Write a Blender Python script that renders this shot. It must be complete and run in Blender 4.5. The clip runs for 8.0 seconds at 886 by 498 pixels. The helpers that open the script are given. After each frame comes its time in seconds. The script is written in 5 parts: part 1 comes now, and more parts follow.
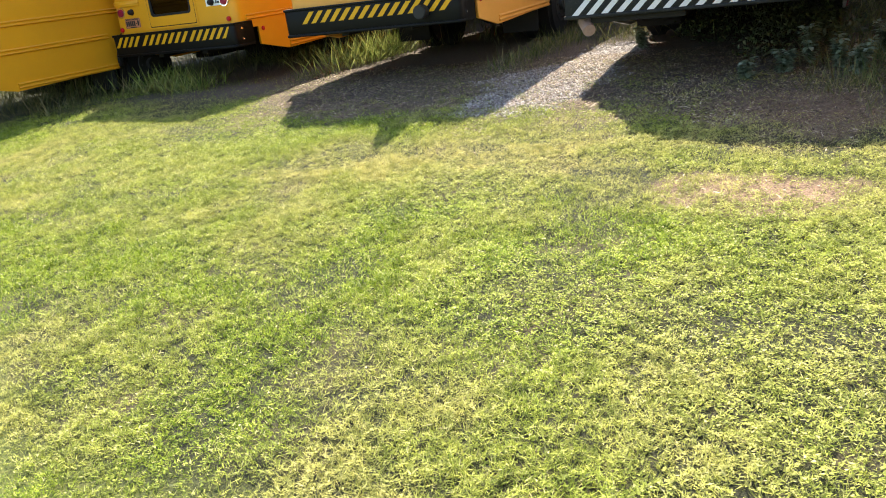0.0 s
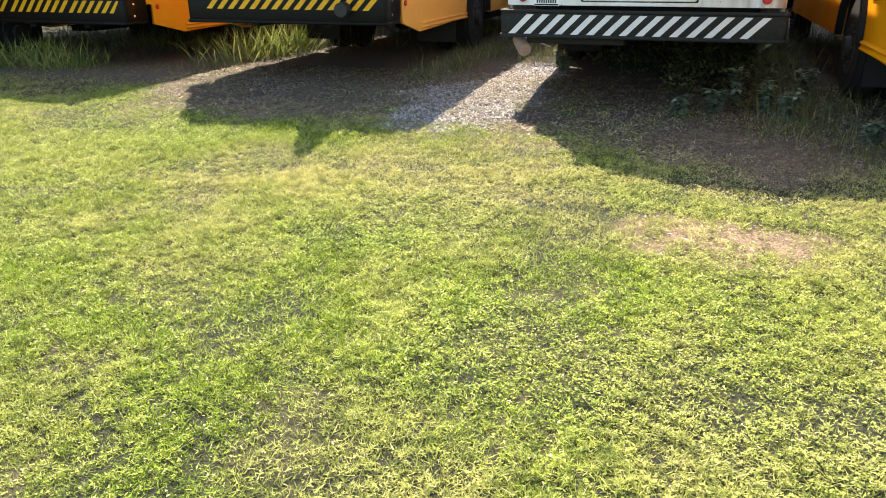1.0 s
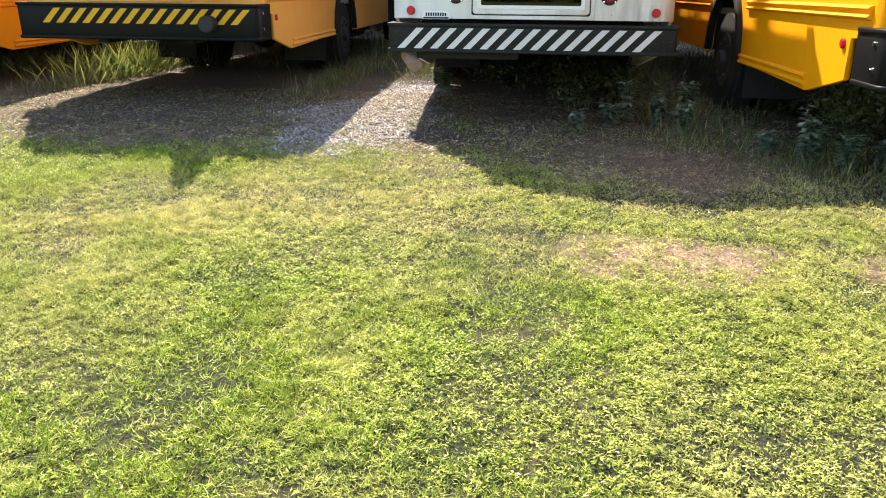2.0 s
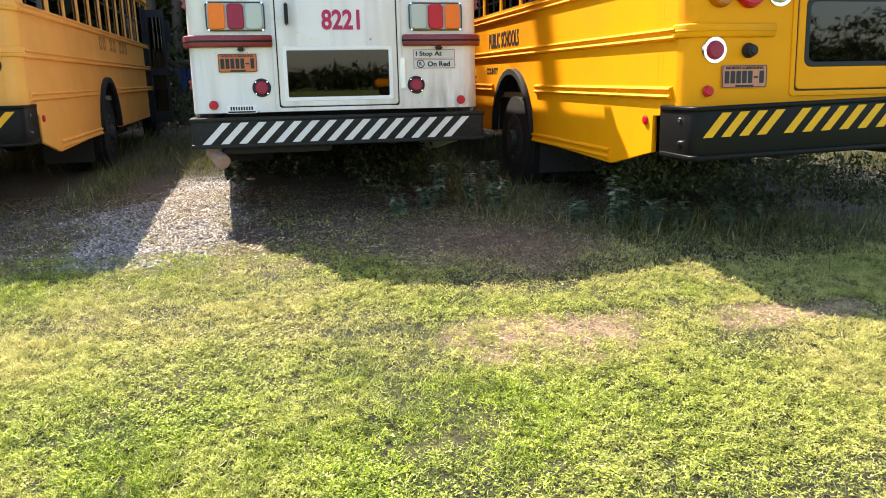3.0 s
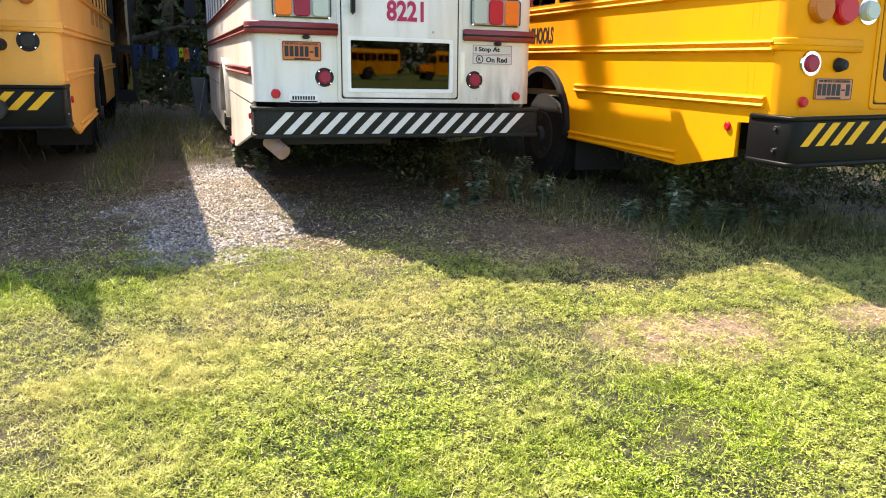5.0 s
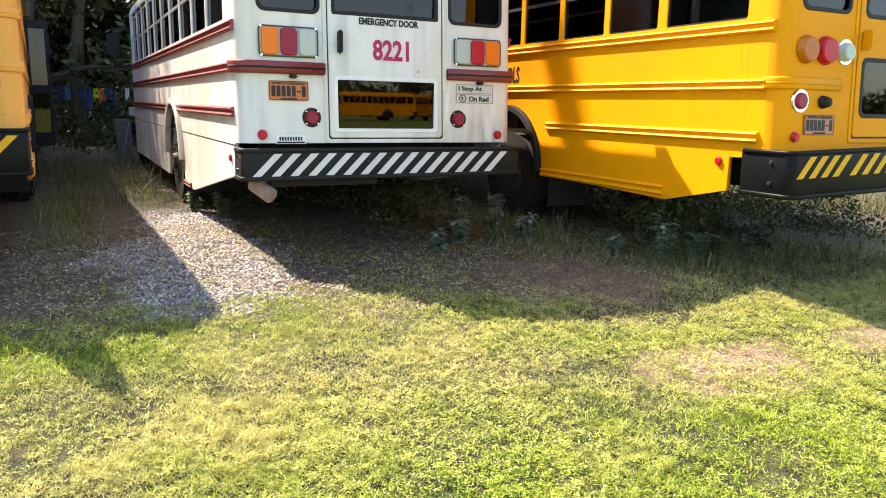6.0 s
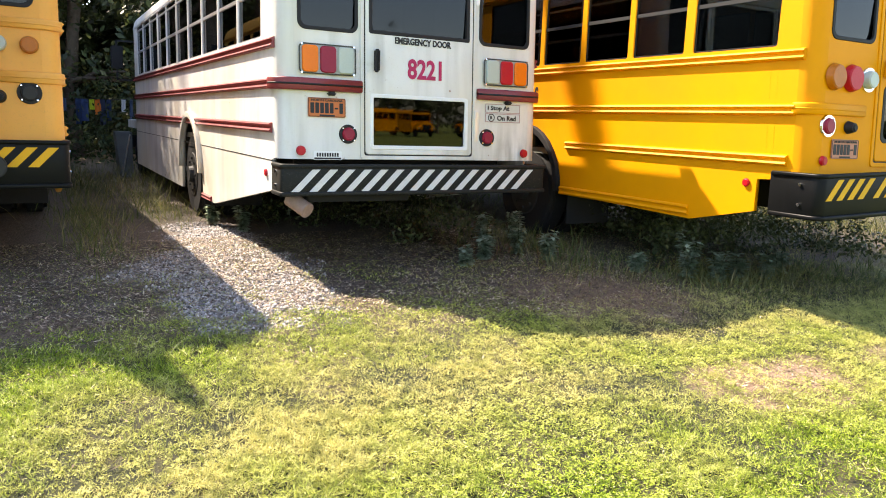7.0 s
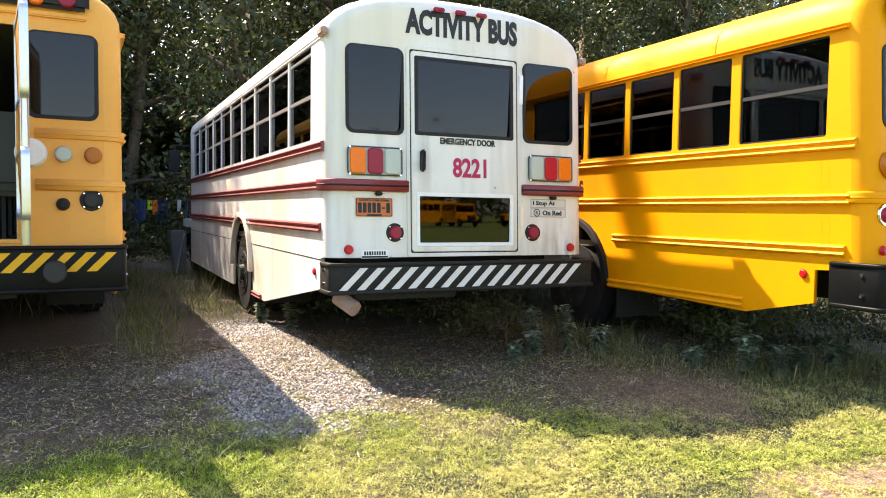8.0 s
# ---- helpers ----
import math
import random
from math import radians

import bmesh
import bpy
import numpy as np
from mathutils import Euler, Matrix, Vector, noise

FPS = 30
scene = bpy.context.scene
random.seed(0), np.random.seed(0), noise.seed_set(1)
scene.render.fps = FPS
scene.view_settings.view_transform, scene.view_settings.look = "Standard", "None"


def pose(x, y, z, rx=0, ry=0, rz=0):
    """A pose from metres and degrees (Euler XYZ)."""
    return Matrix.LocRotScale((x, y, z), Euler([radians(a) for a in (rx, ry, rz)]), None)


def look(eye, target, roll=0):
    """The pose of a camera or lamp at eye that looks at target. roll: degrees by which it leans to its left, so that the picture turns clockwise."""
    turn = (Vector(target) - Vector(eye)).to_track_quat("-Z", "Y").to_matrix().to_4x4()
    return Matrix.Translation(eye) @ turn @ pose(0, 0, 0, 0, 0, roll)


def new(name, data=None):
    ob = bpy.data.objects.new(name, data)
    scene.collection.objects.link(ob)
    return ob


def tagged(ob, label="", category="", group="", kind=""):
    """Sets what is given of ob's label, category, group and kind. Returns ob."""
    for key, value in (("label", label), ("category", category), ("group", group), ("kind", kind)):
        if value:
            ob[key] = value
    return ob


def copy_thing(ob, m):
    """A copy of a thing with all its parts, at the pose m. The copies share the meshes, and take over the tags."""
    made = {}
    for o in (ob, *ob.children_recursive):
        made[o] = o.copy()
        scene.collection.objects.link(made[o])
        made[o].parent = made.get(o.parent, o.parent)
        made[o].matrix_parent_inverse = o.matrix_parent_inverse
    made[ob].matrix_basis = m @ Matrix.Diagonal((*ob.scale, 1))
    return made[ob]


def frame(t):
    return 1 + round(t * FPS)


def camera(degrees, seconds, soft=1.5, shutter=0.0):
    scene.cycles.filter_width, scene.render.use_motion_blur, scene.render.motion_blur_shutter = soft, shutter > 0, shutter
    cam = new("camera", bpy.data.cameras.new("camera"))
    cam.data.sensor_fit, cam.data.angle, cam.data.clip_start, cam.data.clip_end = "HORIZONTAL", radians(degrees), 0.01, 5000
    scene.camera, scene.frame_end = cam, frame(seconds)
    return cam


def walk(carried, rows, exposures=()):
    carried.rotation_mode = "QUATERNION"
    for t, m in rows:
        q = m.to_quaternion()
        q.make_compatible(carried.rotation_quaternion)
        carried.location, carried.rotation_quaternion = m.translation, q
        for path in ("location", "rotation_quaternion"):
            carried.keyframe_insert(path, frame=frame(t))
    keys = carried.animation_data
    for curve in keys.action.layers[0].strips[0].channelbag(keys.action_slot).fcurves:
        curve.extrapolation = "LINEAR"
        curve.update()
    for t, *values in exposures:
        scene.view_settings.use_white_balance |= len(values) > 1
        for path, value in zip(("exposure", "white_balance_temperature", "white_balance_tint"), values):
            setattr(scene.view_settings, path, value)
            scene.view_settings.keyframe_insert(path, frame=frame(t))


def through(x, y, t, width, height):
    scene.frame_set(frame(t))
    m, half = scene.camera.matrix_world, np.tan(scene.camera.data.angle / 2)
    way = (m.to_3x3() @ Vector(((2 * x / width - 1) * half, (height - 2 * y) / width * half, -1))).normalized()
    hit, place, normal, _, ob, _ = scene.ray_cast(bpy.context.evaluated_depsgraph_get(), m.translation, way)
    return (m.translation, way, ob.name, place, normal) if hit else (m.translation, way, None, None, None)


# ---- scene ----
import itertools

cam = camera(62.3, 8.0, soft=1.0)
PATH = [
    (0.0, (1.157, 0.740, 1.236), (0.239, 2.368, 0.527), -7.4),
    (0.5, (0.860, 0.930, 1.214), (0.096, 2.641, 0.516), -2.5),
    (1.0, (0.542, 1.042, 1.243), (-0.056, 2.809, 0.522), -0.2),
    (1.2, (0.400, 1.075, 1.233), (-0.124, 2.861, 0.500), -0.2),
    (2.3, (-0.110, 1.540, 1.113), (-0.190, 3.447, 0.518), 0.1),
    (2.5, (-0.225, 1.599, 1.107), (-0.193, 3.526, 0.575), -0.6),
    (3.0, (-0.550, 1.662, 1.159), (-0.131, 3.564, 0.703), -1.0),
    (3.5, (-0.831, 1.796, 1.120), (-0.236, 3.655, 0.687), -1.2),
    (4.0, (-1.089, 1.896, 1.141), (-0.419, 3.729, 0.705), -1.1),
    (4.5, (-1.474, 1.911, 1.182), (-0.759, 3.723, 0.728), 0.6),
    (5.0, (-1.776, 2.005, 1.231), (-1.122, 3.831, 0.741), 1.5),
    (5.2, (-1.893, 2.090, 1.217), (-1.251, 3.923, 0.737), 1.3),
    (6.3, (-2.614, 2.463, 1.210), (-1.639, 4.172, 0.847), 1.7),
    (6.5, (-2.735, 2.486, 1.215), (-1.760, 4.194, 0.848), 2.3),
    (7.0, (-2.862, 2.527, 1.220), (-1.900, 4.247, 0.880), 2.1),
    (7.5, (-2.864, 2.578, 1.250), (-1.919, 4.323, 1.002), 0.9),
    (8.0, (-2.854, 2.572, 1.275), (-1.995, 4.376, 1.173), 0.8),
]
walk(cam, [(t, look(eye, target, roll)) for t, eye, target, roll in PATH], [(0.0, 1.72, 6800, 12), (4.0, 1.80, 6900, 14), (8.0, 1.94, 7100, 16)])

# ---- sky and sun ----
SUN = Vector((0.52, -1.0, -1.375)).normalized()      # the way the sunlight travels
SUN_UP = math.asin(-SUN.z)
world = bpy.data.worlds.new("world")
scene.world = world
world.use_nodes = True
wn = world.node_tree.nodes
sky = wn.new("ShaderNodeTexSky")
sky.sky_type = 'NISHITA'
sky.sun_disc = False
sky.sun_elevation = SUN_UP
sky.sun_rotation = math.atan2(-SUN.x, -SUN.y)
wn["Background"].inputs["Strength"].default_value = 0.15
world.node_tree.links.new(sky.outputs[0], wn["Background"].inputs[0])
sun_data = bpy.data.lights.new("sun", 'SUN')
sun_data.energy, sun_data.angle, sun_data.color = 5.0, radians(0.6), (1.0, 0.91, 0.76)
sun_ob = new("sun", sun_data)
sun_ob.matrix_world = look((0, 0, 30), Vector((0, 0, 30)) + SUN)


# ---- materials ----
def material(name):
    m = bpy.data.materials.new(name)
    m.use_nodes = True
    n, l = m.node_tree.nodes, m.node_tree.links
    return m, n, l, n["Principled BSDF"]


def noise_node(n, l, scale, detail=6, rough=0.6, coord="Object"):
    tc = n.new("ShaderNodeTexCoord")
    tex = n.new("ShaderNodeTexNoise")
    tex.inputs["Scale"].default_value = scale
    tex.inputs["Detail"].default_value = detail
    tex.inputs["Roughness"].default_value = rough
    l.new(tc.outputs[coord], tex.inputs["Vector"])
    return tex


def ramp(n, l, source, stops):
    r = n.new("ShaderNodeValToRGB")
    e = r.color_ramp.elements
    while len(e) < len(stops):
        e.new(0.5)
    for el, (p, c) in zip(e, stops):
        el.position = p
        el.color = (*c, 1) if len(c) == 3 else c
    l.new(source, r.inputs[0])
    return r


def mixed(n, l, fac, a, b, mode='MIX'):
    m = n.new("ShaderNodeMix")
    m.data_type, m.blend_type = 'RGBA', mode
    for sock, v in ((m.inputs[0], fac), (m.inputs[6], a), (m.inputs[7], b)):
        if hasattr(v, "links"):
            l.new(v, sock)
        else:
            sock.default_value = v if not isinstance(v, tuple) else (*v, 1)
    return m.outputs[2]


def bump(n, l, height, strength, dist, bsdf):
    b = n.new("ShaderNodeBump")
    b.inputs["Strength"].default_value = strength
    b.inputs["Distance"].default_value = dist
    l.new(height, b.inputs["Height"])
    l.new(b.outputs[0], bsdf.inputs["Normal"])


def paint(name, color, dirt=(0.25, 0.17, 0.08), dirty=0.35, rough=0.38, streaks=0.0, coat=0.25, gloss=0.3):
    """Vehicle paint: faded patches, run-down streaks and dust."""
    m, n, l, p = material(name)
    big = noise_node(n, l, 1.3, 5, 0.6)
    fine = noise_node(n, l, 60, 4, 0.7)
    c1 = mixed(n, l, ramp(n, l, big.outputs[0], [(0.3, (0, 0, 0)), (0.75, (1, 1, 1))]).outputs[0], color, tuple(c * 0.86 for c in color))
    grime = ramp(n, l, fine.outputs[0], [(0.55, (0, 0, 0)), (0.85, (dirty, dirty, dirty))])
    c2 = mixed(n, l, grime.outputs[0], c1, dirt)
    if streaks:
        tc = n.new("ShaderNodeTexCoord")
        mp = n.new("ShaderNodeMapping")
        mp.inputs["Scale"].default_value = (7, 3.2, 0.55)
        l.new(tc.outputs["Object"], mp.inputs[0])
        st = n.new("ShaderNodeTexNoise")
        st.inputs["Scale"].default_value = 1.0
        st.inputs["Detail"].default_value = 5
        l.new(mp.outputs[0], st.inputs["Vector"])
        sr = ramp(n, l, st.outputs[0], [(0.46, (0, 0, 0)), (0.72, (streaks, streaks, streaks))])
        c2 = mixed(n, l, sr.outputs[0], c2, (0.17, 0.17, 0.15))
        patch = noise_node(n, l, 2.6, 6, 0.72)
        pr = ramp(n, l, patch.outputs[0], [(0.6, (0, 0, 0)), (0.72, (0.5, 0.5, 0.5))])
        c2 = mixed(n, l, pr.outputs[0], c2, (0.42, 0.40, 0.33))
        # grey-green grime that has washed down over the lower panels, heaviest on one side
        sep = n.new("ShaderNodeSeparateXYZ")
        l.new(tc.outputs["Object"], sep.inputs[0])
        low, over = n.new("ShaderNodeMapRange"), n.new("ShaderNodeMapRange")
        for node, src, a0, a1 in ((low, "Z", 1.45, 0.92), (over, "X", 0.2, 0.75)):
            l.new(sep.outputs[src], node.inputs["Value"])
            node.inputs["From Min"].default_value, node.inputs["From Max"].default_value = a0, a1
        wash = n.new("ShaderNodeTexNoise")
        wash.inputs["Scale"].default_value, wash.inputs["Detail"].default_value = 1.0, 7
        mp2 = n.new("ShaderNodeMapping")
        mp2.inputs["Scale"].default_value = (16, 9, 2.2)
        l.new(tc.outputs["Object"], mp2.inputs[0])
        l.new(mp2.outputs[0], wash.inputs["Vector"])
        amount = mixed(n, l, 1.0, mixed(n, l, 1.0, low.outputs[0], over.outputs[0], 'MULTIPLY'), ramp(n, l, wash.outputs[0], [(0.34, (0, 0, 0)), (0.66, (0.75, 0.75, 0.75))]).outputs[0], 'MULTIPLY')
        c2 = mixed(n, l, amount, c2, (0.22, 0.23, 0.20))
        fade = noise_node(n, l, 0.8, 3, 0.5)
        c2 = mixed(n, l, ramp(n, l, fade.outputs[0], [(0.44, (0, 0, 0)), (0.62, (0.7, 0.7, 0.7))]).outputs[0], c2, (0.66, 0.61, 0.49))
        spots = noise_node(n, l, 17, 5, 0.6)
        c2 = mixed(n, l, ramp(n, l, spots.outputs[0], [(0.70, (0, 0, 0)), (0.76, (0.8, 0.8, 0.8))]).outputs[0], c2, (0.24, 0.10, 0.045))
    l.new(c2, p.inputs["Base Color"])
    rr = ramp(n, l, big.outputs[0], [(0.2, (rough - 0.08,) * 3), (0.8, (rough + 0.15,) * 3)])
    l.new(rr.outputs[0], p.inputs["Roughness"])
    p.inputs["Coat Weight"].default_value = coat
    p.inputs["Specular IOR Level"].default_value = gloss
    p.inputs["Coat Roughness"].default_value = 0.12
    bump(n, l, big.outputs[0], 0.12, 0.02, p)
    return m


def plain(name, color, rough=0.5, metal=0.0, vary=0.25, scale=40, bumpy=0.1):
    m, n, l, p = material(name)
    t = noise_node(n, l, scale, 5, 0.65)
    c = mixed(n, l, t.outputs[0], tuple(c * (1 - vary) for c in color), tuple(min(1, c * (1 + vary)) for c in color))
    l.new(c, p.inputs["Base Color"])
    p.inputs["Specular IOR Level"].default_value = 0.3
    p.inputs["Roughness"].default_value = rough
    p.inputs["Metallic"].default_value = metal
    bump(n, l, t.outputs[0], bumpy, 0.01, p)
    return m


def pane_glass(name, tint, gloss=0.02, ior=1.46):
    m, n, l, p = material(name)
    n.remove(p)
    out = n["Material Output"]
    tr, gl, fr, mx = (n.new("ShaderNode" + k) for k in ("BsdfTransparent", "BsdfGlossy", "Fresnel", "MixShader"))
    tr.inputs[0].default_value = (*tint, 1)
    gl.inputs["Roughness"].default_value = gloss
    fr.inputs["IOR"].default_value = ior
    l.new(fr.outputs[0], mx.inputs[0])
    l.new(tr.outputs[0], mx.inputs[1])
    l.new(gl.outputs[0], mx.inputs[2])
    l.new(mx.outputs[0], out.inputs[0])
    return m


YELLOW = paint("yellow_paint", (0.78, 0.30, 0.001), dirty=0.06, rough=0.5, coat=0.0, gloss=0.13)
AMBER = paint("aged_orange_paint", (0.84, 0.39, 0.07), dirty=0.3, rough=0.5, coat=0.05)
OLDYEL = paint("old_yellow_paint", (0.74, 0.33, 0.01), dirty=0.3, rough=0.5, coat=0.05)
WHITE = paint("weathered_white_paint", (0.75, 0.745, 0.725), dirty=0.2, rough=0.42, streaks=0.34, coat=0.1)
MAROON = paint("maroon_paint", (0.22, 0.03, 0.035), dirty=0.35, rough=0.5)
BLACK = paint("black_bumper_paint", (0.0045, 0.005, 0.0055), dirt=(0.016, 0.016, 0.014), dirty=0.3, rough=0.42, coat=0.0, gloss=0.14)
WORN = paint("worn_black_bumper_paint", (0.014, 0.015, 0.014), dirt=(0.085, 0.078, 0.065), dirty=0.7, rough=0.55, coat=0.0, gloss=0.2)
STRIPEY = paint("yellow_stripe", (0.74, 0.38, 0.005), dirty=0.4, rough=0.5)
STRIPEW = paint("white_stripe", (0.66, 0.66, 0.66), dirty=0.45, rough=0.55)
RUBBER = plain("tyre_rubber", (0.011, 0.011, 0.012), 0.8)
RIM = plain("dull_rim_steel", (0.03, 0.03, 0.03), 0.6, 0.2)
RUST = plain("rusty_pipe_steel", (0.36, 0.25, 0.2), 0.7, 0.2, 0.4, 20)
LAMPFRAME = plain("dull_grey_lamp_frame", (0.33, 0.34, 0.33), 0.5, 0.2)
LAMPRIM = plain("dark_lamp_rim", (0.05, 0.055, 0.05), 0.5, 0.2)
STICKER = plain("greyed_sticker", (0.56, 0.58, 0.56), 0.5, 0, 0.12, 25)
STICKEREDGE = plain("faded_red_sticker_edge", (0.36, 0.19, 0.17), 0.5)
SASH = plain("weathered_window_frame", (0.22, 0.23, 0.23), 0.5, 0.4)
CHASSIS = plain("chassis_black", (0.012, 0.011, 0.010), 0.75)
CHROME = plain("chrome", (0.75, 0.75, 0.76), 0.14, 1.0, 0.05)
ALU = plain("aluminium", (0.62, 0.63, 0.64), 0.35, 0.8, 0.1)
SEAL = plain("black_rubber_seal", (0.012, 0.012, 0.013), 0.6)
RED = plain("red_lens", (0.45, 0.006, 0.014), 0.35, 0, 0.15, 90)
DARKRED = plain("dark_red_lens", (0.26, 0.008, 0.03), 0.35, 0, 0.15, 90)
AMBERLENS = plain("amber_lens", (0.80, 0.17, 0.002), 0.35, 0, 0.15, 90)
AMBERDEEP = plain("deep_amber_lens", (0.42, 0.12, 0.003), 0.35, 0, 0.2, 90)
CLEAR = plain("clear_lens", (0.42, 0.47, 0.42), 0.3, 0, 0.1, 90)
PLATE = plain("orange_plate", (0.52, 0.15, 0.04), 0.45, 0, 0.1)
PLATEP = plain("pale_plate", (0.46, 0.19, 0.11), 0.45, 0, 0.1)
INK = plain("black_lettering", (0.02, 0.02, 0.022), 0.5)
INKRED = plain("crimson_lettering", (0.42, 0.02, 0.09), 0.5)
LABEL = plain("white_label", (0.75, 0.76, 0.75), 0.5, 0, 0.08)
SEATM = plain("seat_vinyl", (0.035, 0.04, 0.035), 0.6)
INSIDE = plain("cabin_lining", (0.22, 0.23, 0.2), 0.6, 0, 0.15, 6)
GLASS = pane_glass("window_glass", (0.30, 0.33, 0.33))
DARKGLASS = pane_glass("tinted_window_glass", (0.08, 0.09, 0.10), ior=1.45)


# ---- mesh helpers ----
def finish(name, me, mat, parent=None, label="", smooth=False):
    me.materials.clear()
    me.materials.append(mat)
    if smooth:
        me.polygons.foreach_set("use_smooth", [True] * len(me.polygons))
    ob = new(name, me)
    ob.parent = parent
    if label:
        tagged(ob, label)
    return ob


def part(name, bm, mat, parent=None, label="", smooth=False):
    me = bpy.data.meshes.new(name)
    bm.to_mesh(me)
    bm.free()
    return finish(name, me, mat, parent, label, smooth)


def box_bm(x0, x1, y0, y1, z0, z1, bevel=0.0, bm=None):
    b = bmesh.new()
    bmesh.ops.create_cube(b, size=1)
    for v in b.verts:
        v.co = Vector(((x0 + x1) / 2 + v.co.x * (x1 - x0), (y0 + y1) / 2 + v.co.y * (y1 - y0), (z0 + z1) / 2 + v.co.z * (z1 - z0)))
    if bevel:
        bmesh.ops.bevel(b, geom=b.edges[:], offset=bevel, segments=2, affect='EDGES')
    if bm is None:
        return b
    me = bpy.data.meshes.new("tmp")
    b.to_mesh(me)
    b.free()
    bm.from_mesh(me)
    bpy.data.meshes.remove(me)
    return bm


def cyl_bm(m, r, h, seg=24, r2=None, bevel=0.0, bm=None):
    """A cylinder of height h along m's z, from 0 to h."""
    b = bmesh.new()
    bmesh.ops.create_cone(b, cap_ends=True, segments=seg, radius1=r, radius2=r if r2 is None else r2, depth=h, matrix=Matrix.Translation((0, 0, h / 2)))
    if bevel:
        bmesh.ops.bevel(b, geom=[e for e in b.edges if len([f for f in e.link_faces if len(f.verts) > 4]) == 1], offset=bevel, segments=3, affect='EDGES')
    b.transform(m)
    if bm is None:
        return b
    me = bpy.data.meshes.new("tmp")
    b.to_mesh(me)
    b.free()
    bm.from_mesh(me)
    bpy.data.meshes.remove(me)
    return bm


def curve_mesh(cu):
    ob = bpy.data.objects.new("tmp", cu)
    scene.collection.objects.link(ob)
    dg = bpy.context.evaluated_depsgraph_get()
    me = bpy.data.meshes.new_from_object(ob.evaluated_get(dg))
    bpy.data.objects.remove(ob)
    bpy.data.curves.remove(cu)
    return me


def plate(outline, holes=(), depth=0.04, bevel=0.0, m=None):
    """A sheet with holes: outline and holes in u, v; its outer face at w = 0, its inner at w = -depth."""
    cu = bpy.data.curves.new("tmp", 'CURVE')
    cu.dimensions, cu.fill_mode = '2D', 'BOTH'
    cu.extrude = depth / 2 - bevel
    cu.bevel_depth, cu.bevel_resolution = bevel, 1
    cu.offset = -bevel
    for pts in (outline, *holes):
        sp = cu.splines.new('POLY')
        sp.points.add(len(pts) - 1)
        for q, (u, v) in zip(sp.points, pts):
            q.co = (u, v, 0, 1)
        sp.use_cyclic_u = True
    me = curve_mesh(cu)
    weld = bmesh.new()
    weld.from_mesh(me)
    bmesh.ops.remove_doubles(weld, verts=weld.verts[:], dist=1e-5)
    weld.to_mesh(me)
    weld.free()
    me.transform(Matrix.Translation((0, 0, -depth / 2)))
    if m is not None:
        me.transform(m)
    return me


def rrect(u0, u1, v0, v1, r=0.05, seg=5):
    pts = []
    for cu, cv, a0 in ((u1 - r, v1 - r, 0), (u0 + r, v1 - r, 90), (u0 + r, v0 + r, 180), (u1 - r, v0 + r, 270)):
        for i in range(seg + 1):
            a = radians(a0 + 90 * i / seg)
            pts.append((cu + r * math.cos(a), cv + r * math.sin(a)))
    return pts


def text_mesh(words, width, height, m, depth=0.003, bold=0.03):
    """Words in the built-in font, as wide and high as given, centred at m's origin in its x, y."""
    cu = bpy.data.curves.new("tmp", 'FONT')
    cu.body = words
    cu.extrude = 0.02
    cu.offset = bold
    cu.resolution_u = 3
    me = curve_mesh(cu)
    co = np.array([v.co[:] for v in me.vertices])
    lo, hi = co.min(0), co.max(0)
    s = Matrix.Diagonal((width / (hi[0] - lo[0]), height / (hi[1] - lo[1]), depth / 0.04, 1))
    me.transform(m @ s @ Matrix.Translation((-(lo[0] + hi[0]) / 2, -(lo[1] + hi[1]) / 2, 0)))
    return me


def lettering(words, width, height, m, mat, parent, label="", bold=0.03):
    """Each word of a line of lettering as a mesh of its own."""
    bm = bmesh.new()
    bm.from_mesh(text_mesh(words, width, height, Matrix(), bold=bold))
    left, islands = set(bm.verts), []
    while left:
        stack, group = [left.pop()], []
        while stack:
            v = stack.pop()
            group.append(v)
            for e in v.link_edges:
                q = e.other_vert(v)
                if q in left:
                    left.remove(q)
                    stack.append(q)
        islands.append((min(v.co.x for v in group), max(v.co.x for v in group), group))
    islands.sort(key=lambda g: g[0])
    reach, gaps = islands[0][1], []
    for i in range(1, len(islands)):
        gaps.append((islands[i][0] - reach, i))
        reach = max(reach, islands[i][1])
    cuts = sorted(i for _, i in sorted(gaps)[len(gaps) - words.count(" "):]) if " " in words else []
    for a, b in zip([0] + cuts, cuts + [len(islands)]):
        keep = {v for g in islands[a:b] for v in g[2]}
        index = {v: i for i, v in enumerate(keep)}
        me = mesh_of("lettering", [m @ v.co for v in index], [[index[v] for v in f.verts] for f in bm.faces if f.verts[0] in keep])
        finish("lettering", me, mat, parent, label)
    bm.free()


def mesh_of(name, co, faces):
    me = bpy.data.meshes.new(name)
    me.from_pydata(co, [], faces)
    me.update()
    return me


# ---- ground ----
def ground_z(x, y):
    y = np.asarray(y, float)
    return -0.027 * np.log1p(np.exp(np.clip((8.5 - y) / 0.6, -50, 50)))


